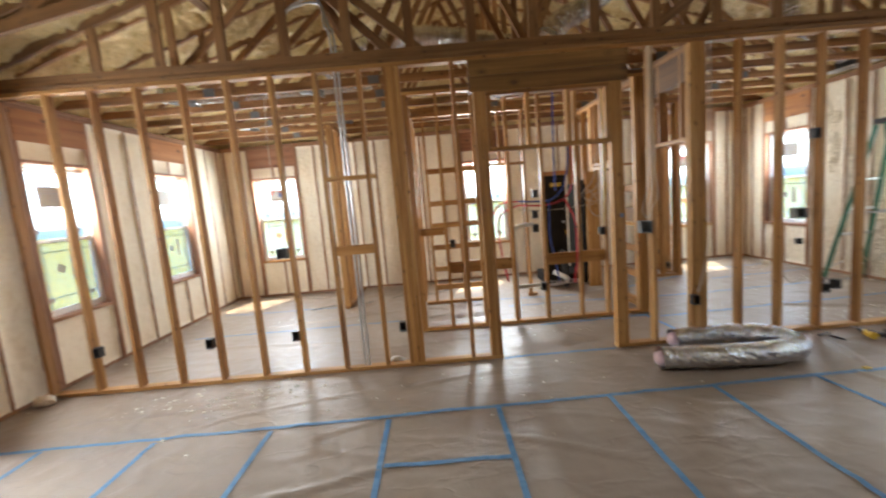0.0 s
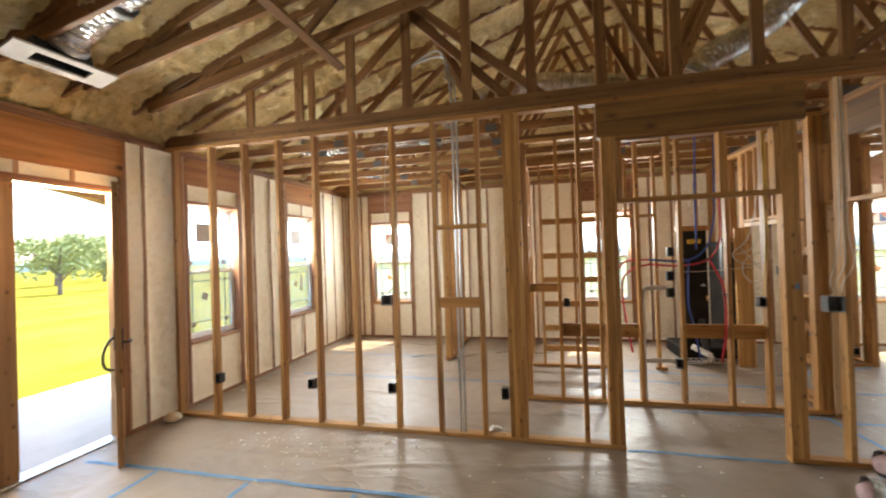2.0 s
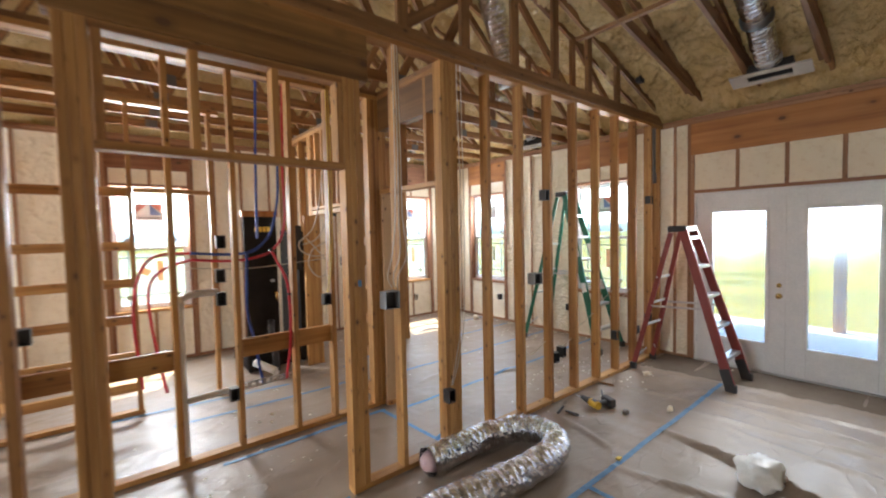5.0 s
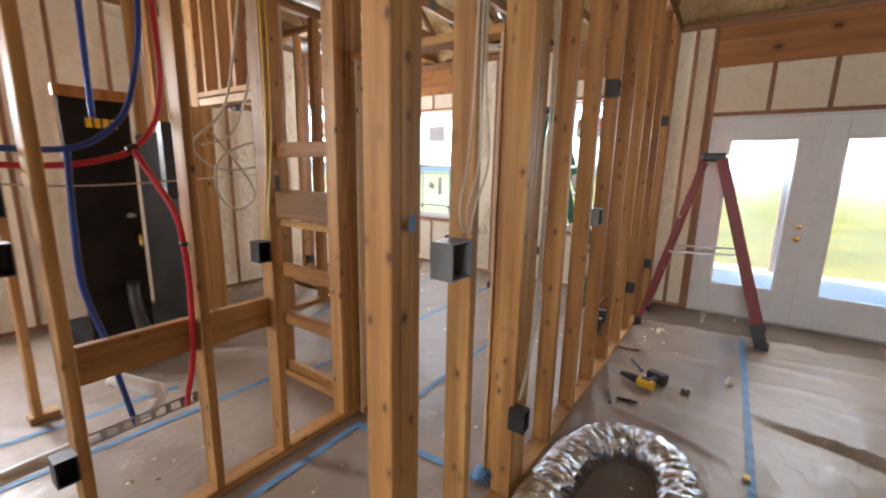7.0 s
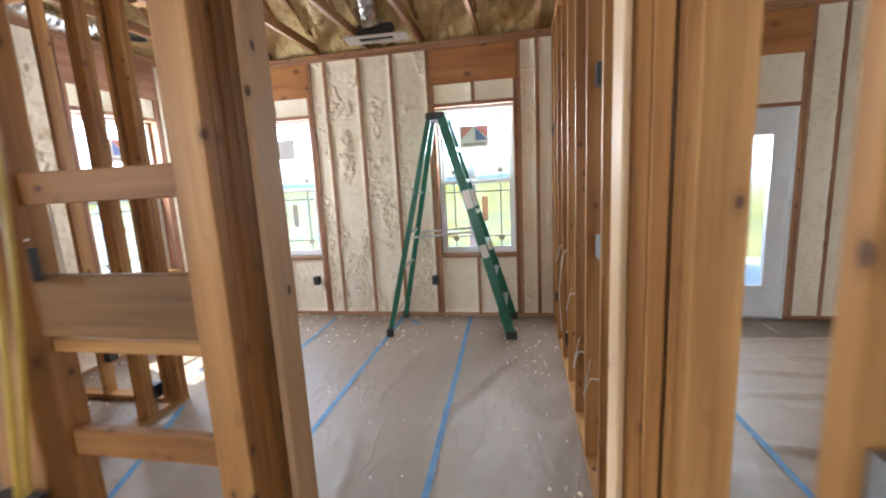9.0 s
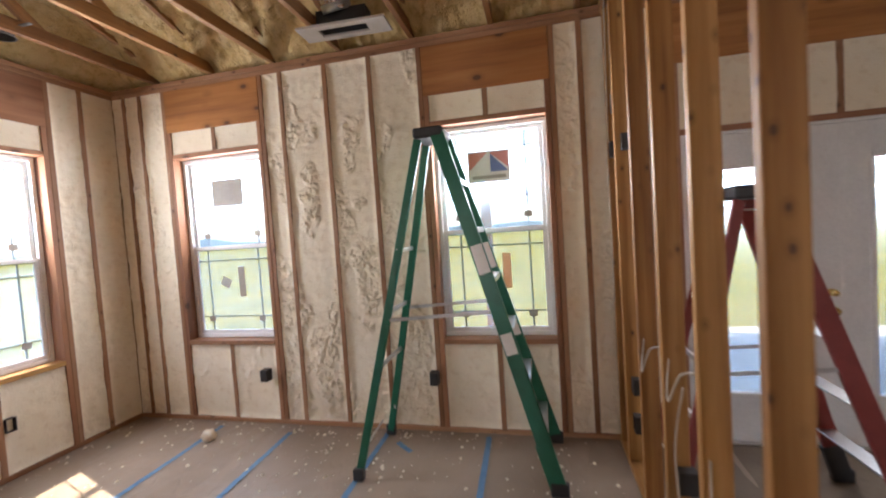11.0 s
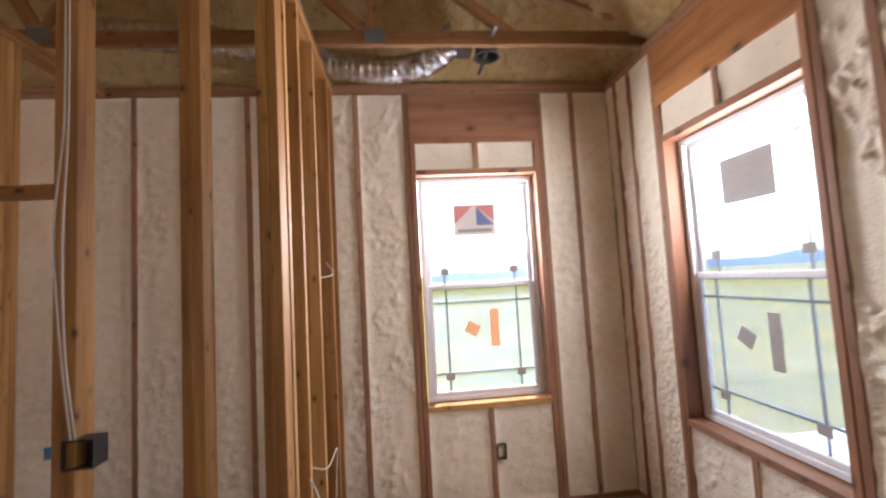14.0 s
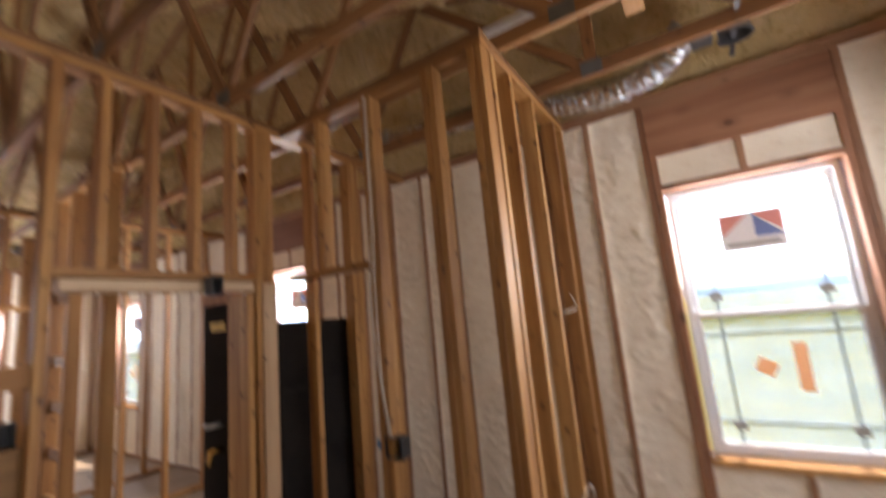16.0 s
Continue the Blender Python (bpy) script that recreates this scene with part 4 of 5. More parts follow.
tube("pull_handle", [(0.71, -0.03, 0.78), (0.71, -0.085, 0.8), (0.71, -0.1, 0.9), (0.71, -0.07, 1.0), (0.71, -0.03, 1.05)], 0.011, BLACK, d4, "curved dark pull handle")
tube("lever", [(0.71, 0.03, 1.0), (0.71, 0.075, 1.0), (0.66, 0.085, 1.0), (0.6, 0.085, 1.0)], 0.01, BLACK, d4, "dark lever handle")
part("lock_plate", add_box(bmesh.new(), (0.695, -0.032, 0.94), (0.725, 0.032, 1.12), 0.002), BLACK, d4, "dark lock plate")
for zz in (0.3, 0.9, 1.5, 2.1):
    part("hinge", add_box(bmesh.new(), (-0.006, -0.034, zz - 0.05), (0.014, -0.022, zz + 0.05)), BLACK, d4, "dark hinge")
d3.matrix_basis = pose(XW - 0.05, 1.48, 0.018, 0, 0, 90)
d4.matrix_basis = pose(XW - 0.02, 3.03, 0.018, 0, 0, -38)

# ---- porches and outdoors ----
tagged(box("pavement", (XE + 0.2, -4.5, -0.2), (9.6, 8.5, -0.03), CONC, bev=0.01), "pale concrete back porch slab", "porch", kind="structure")
tagged(box("pavement", (-6.4, -1.0, -0.2), (XW - 0.2, 6.0, -0.03), CONC, bev=0.01), "grey concrete front porch slab", "porch", kind="structure")
porch = thing("back_porch_roof", (9.4, 2.5, 0), "low porch roof on raw timber posts", "porch", kind="structure")
for y in (-2.9, -0.3, 2.27, 4.85):
    board("post", (9.4, y, -0.03), (9.4, y, 1.95), 0.14, 0.14, PINE, porch)
box("beam", (9.3, -4.4, 1.95), (9.5, 5.4, 2.4), SOFFIT, porch)
box("porch_ceiling", (XE + 0.3, -4.4, 2.42), (9.6, 5.5, 2.5), SOFFIT, porch)


def arch_beam():
    """The front porch's beam with a shallow arched underside."""
    pr = thing("front_porch_roof", (-6.2, 2.3, 0), "front porch roof with an arched timber beam", "porch", kind="structure")
    bm = bmesh.new()
    n, y0, y1 = 24, 0.6, 5.4
    low = [(y0 + (y1 - y0) * i / n, 2.28 + 0.47 * max(0, math.sin(math.pi * i / n)) ** 0.6) for i in range(n + 1)]
    ring = [(y0 - 0.3, -0.03), (y0, -0.03), *low, (y1, -0.03), (y1 + 0.3, -0.03), (y1 + 0.3, 3.0), (y0 - 0.3, 3.0)]
    f = bm.faces.new([bm.verts.new((-6.25, y, z)) for y, z in ring])
    r = bmesh.ops.extrude_face_region(bm, geom=[f])
    for v in [g for g in r["geom"] if isinstance(g, bmesh.types.BMVert)]:
        v.co.x += 0.2
    bmesh.ops.recalc_face_normals(bm, faces=bm.faces)
    part("arch", bm, DOORWOOD, pr)
    box("porch_ceiling", (-6.3, 0.2, 3.02), (XW - 0.2, 5.8, 3.1), OSB, pr)


arch_beam()


def tree(x, y, h, seed):
    rng = random.Random(seed)
    t = thing("tree", (x, y, -1.2), "broad leafy tree in the sunlit meadow", "tree", "trees in the meadow")
    tube("trunk", [(x, y, -1.4), (x + 0.1, y, h * 0.2 - 1), (x - 0.05, y + 0.1, h * 0.55 - 1)], h * 0.03, BARK, t)
    for k in range(5):
        a = k * 1.3 + rng.random()
        tube("limb", [(x, y, h * (0.22 + 0.05 * k) - 1), (x + math.cos(a) * h * 0.16, y + math.sin(a) * h * 0.16, h * (0.4 + 0.06 * k) - 1), (x + math.cos(a) * h * 0.3, y + math.sin(a) * h * 0.3, h * (0.5 + 0.07 * k) - 1)], h * 0.011, BARK, t, sides=6)
    vs, fs = [], []
    blobs = [(rng.uniform(-0.32, 0.32) * h, rng.uniform(-0.32, 0.32) * h, h * rng.uniform(0.38, 0.85), h * rng.uniform(0.1, 0.2)) for _ in range(16)]
    for bx, by, bz, br in blobs:
        for _ in range(130):
            d = Vector((rng.gauss(0, 1), rng.gauss(0, 1), rng.gauss(0, 0.8))).normalized() * br * rng.uniform(0.55, 1.1)
            c = Vector((x + bx, y + by, bz - 1)) + d
            u = Vector((rng.gauss(0, 1), rng.gauss(0, 1), rng.gauss(0, 1))).normalized() * h * 0.028
            v = u.orthogonal().normalized() * h * 0.022
            n0 = len(vs)
            vs += [tuple(c - u), tuple(c + v), tuple(c + u), tuple(c - v)]
            fs.append((n0, n0 + 1, n0 + 2, n0 + 3))
    me = bpy.data.meshes.new("crown")
    me.from_pydata(vs, [], fs)
    me.materials.append(LEAF)
    hang(new("crown", me), t)


for i, (x, y, h) in enumerate(((-37.6, 24.5, 5.2), (-40, 31, 5.5), (-62, 40, 7), (-66, 49, 8), (-60, 56, 8), (-75, 36, 9), (-80, 62, 9), (-55, 14, 6), (-70, 25, 8))):
    tree(x, y, h, i + 3)


def far_woods():
    """A ragged band of woods and low hills along the horizon."""
    vs, fs = [], []
    n = 240
    for i in range(n + 1):
        a = 2 * math.pi * i / n
        r = 330 + 40 * noise.noise(Vector((math.cos(a) * 2, math.sin(a) * 2, 0)))
        h = 6 + 4 * noise.noise(Vector((math.cos(a) * 9, math.sin(a) * 9, 3))) + 2 * noise.noise(Vector((math.cos(a) * 40, math.sin(a) * 40, 5)))
        vs += [(r * math.cos(a), r * math.sin(a), -4), (r * math.cos(a), r * math.sin(a), h * 0.7), ((r + 30) * math.cos(a), (r + 30) * math.sin(a), h)]
    for i in range(n):
        for k in (0, 1):
            fs.append((i * 3 + k, (i + 1) * 3 + k, (i + 1) * 3 + k + 1, i * 3 + k + 1))
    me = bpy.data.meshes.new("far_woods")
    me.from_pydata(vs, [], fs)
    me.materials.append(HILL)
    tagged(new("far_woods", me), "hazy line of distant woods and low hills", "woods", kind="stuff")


far_woods()


def grass_tufts():
    rng = random.Random(5)
    vs, fs = [], []
    for _ in range(7000):
        x, y = -6.6 - 2.2 * rng.random() ** 1.5, rng.uniform(-2, 9)
        for _ in range(2):
            a, l = rng.uniform(0, 6.28), rng.uniform(0.03, 0.09)
            n0 = len(vs)
            dx, dy = 0.012 * math.cos(a), 0.012 * math.sin(a)
            vs += [(x - dx, y - dy, -0.36), (x + dx, y + dy, -0.36), (x + rng.uniform(-.1, .1), y + rng.uniform(-.1, .1), -0.36 + l)]
            fs.append((n0, n0 + 1, n0 + 2))
    me = bpy.data.meshes.new("grass")
    me.from_pydata(vs, [], fs)
    me.materials.append(GRASS)
    tagged(new("grass", me), "long rough grass beside the front porch", "grass", kind="stuff")


grass_tufts()


# ---- step ladders ----
def step_ladder(name, label, foot_w, top_w, front, rear, h, steps, mat, cap):
    """A step ladder; treads on the +y side, standing at the origin under its cap; width along x."""
    L = thing(name, (0, 0, 0), label, "step ladder")
    for sx in (-1, 1):
        fr = board("front_rail", (sx * foot_w / 2, front, 0.03), (sx * top_w / 2, 0.07, h - 0.03), 0.03, 0.085, mat, L, (1, 0, 0))
        rr = board("rear_rail", (sx * foot_w / 2 * 0.97, -rear, 0.03), (sx * top_w / 2 * 0.9, -0.06, h - 0.05), 0.025, 0.05, mat, L, (1, 0, 0))
        s = 0.13
        board("rail_boot", (sx * foot_w / 2, front, 0.02), (sx * (foot_w * (1 - s) + top_w * s) / 2, front * (1 - s) + 0.07 * s, s * h), 0.036, 0.092, BLACK if h < 2 else mat, fr, (1, 0, 0), "dark rail boot" if h < 2 else "")
        for yy, wd, rail in ((front, 0.05, fr), (-rear, 0.035, rr)):
            part("rubber_foot", add_box(bmesh.new(), (sx * foot_w / 2 - 0.022, yy - wd, 0), (sx * foot_w / 2 + 0.022, yy + wd, 0.075), 0.006), BLACK, rail, "black rubber foot")
    part("top_cap", add_box(bmesh.new(), (-top_w / 2 - 0.02, -0.085, h - 0.045), (top_w / 2 + 0.02, 0.105, h + 0.02), 0.012), cap, L, "moulded plastic top cap")
    for k in range(1, steps + 1):
        z = 0.305 * k
        s = z / h
        hw, yy = (foot_w * (1 - s) + top_w * s) / 2, front * (1 - s) + 0.07 * s
        bm = add_box(bmesh.new(), (-hw + 0.01, yy - 0.042, z - 0.008), (hw - 0.01, yy + 0.042, z + 0.002), 0.002)
        add_box(bm, (-hw + 0.01, yy + 0.036, z - 0.03), (hw - 0.01, yy + 0.042, z))
        part("tread", bm, ALU, L, "ribbed aluminium tread")
    for z in (0.32 * h, 0.48 * h, 0.66 * h):
        s = z / h
        hw, yy = (foot_w * (1 - s) + top_w * s) / 2, -rear * (1 - s) - 0.06 * s
        part("rear_bar", add_box(bmesh.new(), (-hw, yy - 0.012, z - 0.014), (hw, yy + 0.006, z + 0.014), 0.003), ALU, L)
    for sx in (-1, 1):
        s = 0.47
        hw = (foot_w * (1 - s) + top_w * s) / 2
        board("spreader", (sx * hw, front * (1 - s) + 0.07 * s, 0.48 * h), (sx * hw, -rear * (1 - s) - 0.06 * s, 0.46 * h), 0.004, 0.022, ALU, L, (1, 0, 0))
        s = 0.12
        hw = (foot_w * (1 - s) + top_w * s) / 2
        board("foot_brace", (sx * hw, -rear * (1 - s) - 0.06 * s, 0.1 * h), (sx * hw * 0.4, -rear * 0.8, 0.14 * h), 0.004, 0.02, ALU, L, (0, 1, 0))
    return L


green = step_ladder("step_ladder", "tall green fibreglass step ladder standing open", 0.58, 0.22, 0.68, 0.53, 2.14, 6, GREEN, BLACK)
for sx in (-1, 1):
    for z0, z1 in ((1.25, 1.42), (0.78, 0.9)):
        a, b = (lambda z: 0.68 * (1 - z / 2.14) + 0.07 * z / 2.14), (lambda z: (0.58 * (1 - z / 2.14) + 0.22 * z / 2.14) / 2)
        board("warning_label", (sx * (b(z0) + 0.001), a(z0), z0), (sx * (b(z1) + 0.001), a(z1), z1), 0.034, 0.07, STWHITE, green, (1, 0, 0), "worn white safety label")
green.matrix_basis = pose(5.97, 4.76, 0.003, 0, 0, 180)
red = step_ladder("step_ladder", "red fibreglass step ladder with aluminium treads", 0.5, 0.28, 0.55, 0.42, 1.62, 5, REDFG, BLACK)
red.matrix_basis = pose(5.75, 3.12, 0.003, 0, 0, 180)

# ---- floor duct, tools, litter ----
duct = thing("flexible_duct", (2.8, 3.2, 0), "loose length of foil flexible duct bent double on the floor", "duct")
tube("foil_jacket", [(2.42, 3.42, 0.105), (2.7, 3.42, 0.105), (3.0, 3.40, 0.105), (3.22, 3.34, 0.105), (3.33, 3.2, 0.105), (3.30, 3.04, 0.105), (3.14, 2.95, 0.105), (2.85, 2.93, 0.105), (2.5, 2.96, 0.105), (2.08, 3.02, 0.105)],
     0.096, FOIL, duct, sides=30, ripple=0.04, pitch=0.05, step=0.014, crease=True, closed_ends=False)
PINK = plain_mat("pink_insulation", (0.50, 0.34, 0.35), (0.60, 0.44, 0.44), 0.9, 20, relief=0.5)
for x, y, nx in ((2.44, 3.42, -1), (2.10, 3.02, -1)):
    bm = bmesh.new()
    bmesh.ops.create_cone(bm, cap_ends=True, segments=20, radius1=0.075, radius2=0.05, depth=0.06, matrix=pose(x - 0.02, y, 0.105, 0, -90, 0))
    part("insulation_end", bm, PINK, duct, "pink insulation showing at the cut end", True)

drill = thing("cordless_drill", (4.15, 3.3, 0), "yellow and black cordless drill lying on the floor", "drill")
DM = pose(4.2, 3.28, 0.045, 0, 0, 70)


def drill_part(nm, bm, mat, lab=""):
    part(nm, bm, mat, drill, lab, m=DM)


bm = bmesh.new()
bmesh.ops.create_cone(bm, cap_ends=True, segments=14, radius1=0.034, radius2=0.036, depth=0.1, matrix=pose(-0.03, 0, 0, 0, 90, 0))
drill_part("motor_body", bm, YELLOW)
bm = bmesh.new()
bmesh.ops.create_cone(bm, cap_ends=True, segments=14, radius1=0.033, radius2=0.029, depth=0.05, matrix=pose(0.045, 0, 0, 0, 90, 0))
drill_part("gear_case", bm, BLACK, "black gear case")
drill_part("logo_plate", add_box(bmesh.new(), (-0.06, -0.018, 0.03), (0.0, 0.018, 0.038), 0.003), BLACK, "black plate on the housing")
bm = bmesh.new()
bmesh.ops.create_cone(bm, cap_ends=True, segments=14, radius1=0.03, radius2=0.018, depth=0.09, matrix=pose(0.105, 0, 0, 0, 90, 0))
drill_part("chuck", bm, BLACK, "black keyless chuck")
bm = bmesh.new()
bmesh.ops.create_cone(bm, cap_ends=True, segments=8, radius1=0.005, radius2=0.004, depth=0.1, matrix=pose(0.2, 0, -0.01, 0, 90, 0))
drill_part("drill_bit", bm, GALV)
drill_part("handle", add_box(bmesh.new(), (-0.055, -0.13, -0.022), (-0.005, -0.02, 0.018), 0.01), BLACK)
drill_part("battery", add_box(bmesh.new(), (-0.09, -0.19, -0.04), (0.04, -0.125, 0.035), 0.008), BLACK, "black slide battery")
for k, (x, y, l, a) in enumerate(((3.93, 3.38, 0.12, 30), (3.99, 3.45, 0.16, 60), (4.6, 3.42, 0.2, 10))):
    tagged(board("screwdriver_bit", (x, y, 0.016), (x + l * math.cos(a), y + l * math.sin(a), 0.016), 0.016, 0.016, BLACK, None), "dark steel driver bit on the floor paper", "drill bit", "loose bits")


def crumpled(name, c, r, mat, label, cat, seed):
    bm = bmesh.new()
    bmesh.ops.create_icosphere(bm, subdivisions=4, radius=1)
    for v in bm.verts:
        q = v.co * 1.7 + Vector((seed, 0, 0))
        k = 1 + 0.3 * noise.noise(q) + 0.28 * abs(noise.noise(q * 2.7))
        v.co = Vector((v.co.x * r[0] * k, v.co.y * r[1] * k, max(-0.5, v.co.z) * r[2] * k))
    lo = min(v.co.z for v in bm.verts)
    bmesh.ops.translate(bm, verts=bm.verts, vec=(0, 0, -lo))
    return tagged(part(name, bm, mat, None, "", True, Matrix.Translation(c)), label, cat)


CLEARBAG = plain_mat("milky_plastic", (0.62, 0.62, 0.60), (0.74, 0.74, 0.72), 0.3)
crumpled("plastic_bag", (3.98, 1.98, 0.004), (0.15, 0.12, 0.09), CLEARBAG, "crumpled milky plastic bag on the floor paper", "plastic bag", 2)
crumpled("plastic_bag", (-0.27, 3.7, 0.004), (0.07, 0.05, 0.04), CLEARBAG, "scrap of milky plastic beside the stud wall", "plastic bag", 5)
crumpled("foam_chunk", (-3.62, 3.45, 0.004), (0.09, 0.06, 0.05), CRUMB, "broken chunk of cream foam by the wall", "foam scrap", 8)
crumpled("foam_chunk", (6.02, 6.72, 0.004), (0.05, 0.045, 0.05), CRUMB, "broken chunk of cream foam by the wall", "foam scrap", 9)
crumpled("foam_chunk", (3.05, 7.62, 0.004), (0.11, 0.06, 0.04), CRUMB, "broken chunk of cream foam by the wall", "foam scrap", 10)


def litter():
    rng = random.Random(11)
    vs, fs = [], []
    spots = [(-1.6, 3.2, 1.1, 0.35, 170), (5.0, 3.95, 1.2, 0.3, 120), (5.9, 5.6, 0.5, 1.9, 190), (4.9, 3.4, 1.2, 0.25, 60), (5.2, 7.2, 0.9, 0.35, 40), (1.5, 4.2, 1.3, 0.3, 40), (1.8, 5.3, 0.8, 0.5, 40), (3.9, 7.0, 0.7, 0.5, 50), (4.5, 5.5, 1.5, 1.3, 70), (1.0, 2.9, 2.5, 0.6, 50), (-2, 6, 1.3, 1.2, 40), (5.2, 7.66, 1.4, 0.08, 60), (6.26, 5.7, 0.08, 2.0, 140), (3.6, 7.66, 0.8, 0.08, 60), (-3.66, 5.5, 0.1, 2.2, 90)]
    for cx, cy, sx, sy, n in spots:
        for _ in range(n):
            x, y, s = cx + rng.gauss(0, sx * 0.5), cy + rng.gauss(0, sy * 0.5), 0.003 + 0.013 * rng.random() ** 2.2
            if not (XW < x < XE - 0.02 and y < YN - 0.02) or YA - 0.02 < y < YB + 0.02:
                continue
            n0 = len(vs)
            for k in range(5):
                a = k * 1.257 + rng.random()
                vs.append((x + s * math.cos(a) * 1.3, y + s * math.sin(a), floor_z(x, y) + 0.001))
            vs.append((x, y, floor_z(x, y) + s * 0.9))
            for k in range(5):
                fs.append((n0 + k, n0 + (k + 1) % 5, n0 + 5))
    me = bpy.data.meshes.new("foam_crumbs")
    me.from_pydata(vs, [], fs)
    me.materials.append(CRUMB)
    tagged(new("foam_crumbs", me), "scattered crumbs of cream foam on the floor paper", "debris", kind="stuff")


litter()
crumpled("foam_chunk", (4.62, 2.78, 0.004), (0.028, 0.022, 0.03), CRUMB, "small chunk of cream foam on the floor paper", "foam scrap", 12)
crumpled("foam_chunk", (5.38, 3.32, 0.004), (0.05, 0.035, 0.025), CRUMB, "flat chunk of cream foam on the floor paper", "foam scrap", 13)
crumpled("foam_chunk", (4.3, 3.02, 0.004), (0.03, 0.025, 0.022), DULLSTEEL, "small dark scrap beside a drill on the floor", "scrap", 14)
crumpled("tape_wad", (2.81, 3.74, 0.004), (0.06, 0.045, 0.022), TAPE, "crumpled wad of blue masking tape by the stud wall", "tape", 15)
tagged(board("wood_offcut", (4.77, 3.56, 0.02), (4.8, 3.40, 0.02), 0.018, 0.018, DIMPINE, None), "short brown stick lying by the stud wall", "offcut")
tagged(box("tape_card", (3.54, 2.68, 0.008), (3.58, 2.71, 0.02), YELLOW), "small yellow card stuck to the blue tape", "card")


def tape(x0, y0, x1, y1, w=0.038):
    """A strip of blue tape laid over a paper seam."""
    n = max(2, int(math.hypot(x1 - x0, y1 - y0) / 0.05))
    d = Vector((x1 - x0, y1 - y0, 0)).normalized()
    s = Vector((-d.y, d.x, 0)) * w / 2
    vs, fs = [], []
    for i in range(n + 1):
        c = Vector((x0, y0, 0)).lerp(Vector((x1, y1, 0)), i / n)
        c += s * 0.35 * noise.noise(Vector((c.x, c.y, 3)))
        z = 0.004 + max(floor_z(c.x + k * s.x, c.y + k * s.y) for k in (-1, -0.4, 0.4, 1))
        vs += [tuple(c - s + Vector((0, 0, z))), tuple(c + s + Vector((0, 0, z)))]
    for i in range(n):
        fs.append((2 * i, 2 * i + 2, 2 * i + 3, 2 * i + 1))
    me = bpy.data.meshes.new("tape_strip")
    me.from_pydata(vs, [], fs)
    me.materials.append(TAPE)
    ob = new("tape_strip", me)
    hang(ob, FLOOR)
    tagged(ob, "blue masking tape over a paper seam")


for seg in ((-3.6, 2.60, 5.66, 2.70), (-2.85, 2.58, -2.83, -3.0), (-1.99, 2.57, -1.99, -3.0), (-1.13, 2.58, -1.13, -3.0), (-0.24, 2.59, -0.21, -3.0), (0.6, 2.64, 0.63, -3.0),
            (1.47, 2.66, 1.5, -3.0), (2.30, 2.66, 2.33, -3.0), (-0.21, 2.03, 0.6, 2.01), (3.12, 2.68, 3.22, 0.5),
            (0.82, 3.57, 1.93, 3.57), (1.4, 4.5, 2.75, 4.52), (2.72, 4.52, 2.78, 3.72), (1.2, 5.45, 2.78, 5.4), (0.6, 5.95, 2.3, 5.78),
            (2.86, 4.42, 6.28, 4.55), (3.0, 5.27, 6.28, 5.32), (4.6, 6.05, 6.2, 6.12), (4.6, 6.72, 6.25, 6.8), (3.0, 5.9, 4.25, 6.4), (-3.2, 5.2, -0.2, 5.2), (-3.4, 6.4, -1.5, 6.3), (6.02, 5.06, 6.14, 5.2)):
    tape(*seg)


# ---- electrical boxes and cables ----
def elec_box(x, y, z, yaw, mat=BLACK, w=0.06, h=0.095, d=0.07, label="black plastic outlet box nailed to a stud"):
    """An open-fronted box; its mouth faces -y before the yaw."""
    b = thing("electrical_box", (0, 0, 0), label, "outlet box", "electrical boxes")
    t = 0.004
    bm = bmesh.new()
    for lo, hi in (((-w / 2, 0, -h / 2), (-w / 2 + t, d, h / 2)), ((w / 2 - t, 0, -h / 2), (w / 2, d, h / 2)), ((-w / 2 + t, 0, -h / 2), (w / 2 - t, d, -h / 2 + t)),
                   ((-w / 2 + t, 0, h / 2 - t), (w / 2 - t, d, h / 2)), ((-w / 2 + t, d - t, -h / 2 + t), (w / 2 - t, d, h / 2 - t))):
        add_box(bm, lo, hi)
    part("box_shell", bm, mat, b)
    b.matrix_basis = pose(x, y, z, 0, 0, yaw)
    return b


for x, z in ((-3.15, 0.43), (-2.06, 0.42), (-1.22, 0.42), (-0.165, 0.42), (4.06, 0.43), (4.17, 0.46), (5.18, 0.44), (3.78, 1.2), (3.93, 1.95), (5.98, 0.52), (6.0, 1.97)):
    elec_box(x, YA - 0.012, z, 0)
elec_box(2.72, YA - 0.06, 0.44, 0)
elec_box(-1.25, YA + 0.0, 1.24, 0, GREYBOX, 0.1, 0.1)
elec_box(2.272, YA - 0.005, 1.195, 0, GREYBOX, 0.108, 0.115, 0.08, "large grey plastic switch box on a stud")
elec_box(3.79, YA - 0.012, 1.2, 0, GREYBOX, 0.11, 0.1, 0.08, "grey plastic switch box on a stud")
for x, z in ((1.47, 1.6), (1.46, 1.35), (1.46, 1.18), (0.43, 1.08), (2.27, 1.08), (1.52, 0.45)):
    elec_box(x, 4.605, z, 0)
elec_box(2.81, 5.32, 1.35, 90)
elec_box(XE - 0.012, 6.37, 0.43, 90)
elec_box(XE - 0.012, 4.93, 0.43, 90)
elec_box(5.40, YN - 0.012, 0.38, 0)
elec_box(3.70, 6.44, 1.05, 0, w=0.1)
elec_box(4.38, 7.08, 0.34, 90)
elec_box(4.12, 6.44, 0.2, 0)
elec_box(3.0, 6.0, 1.9, 90)
for x, z in ((6.11, 1.95), (4.85, 0.35), (5.75, 0.4)):
    elec_box(x, YB + 0.012, z, 180)


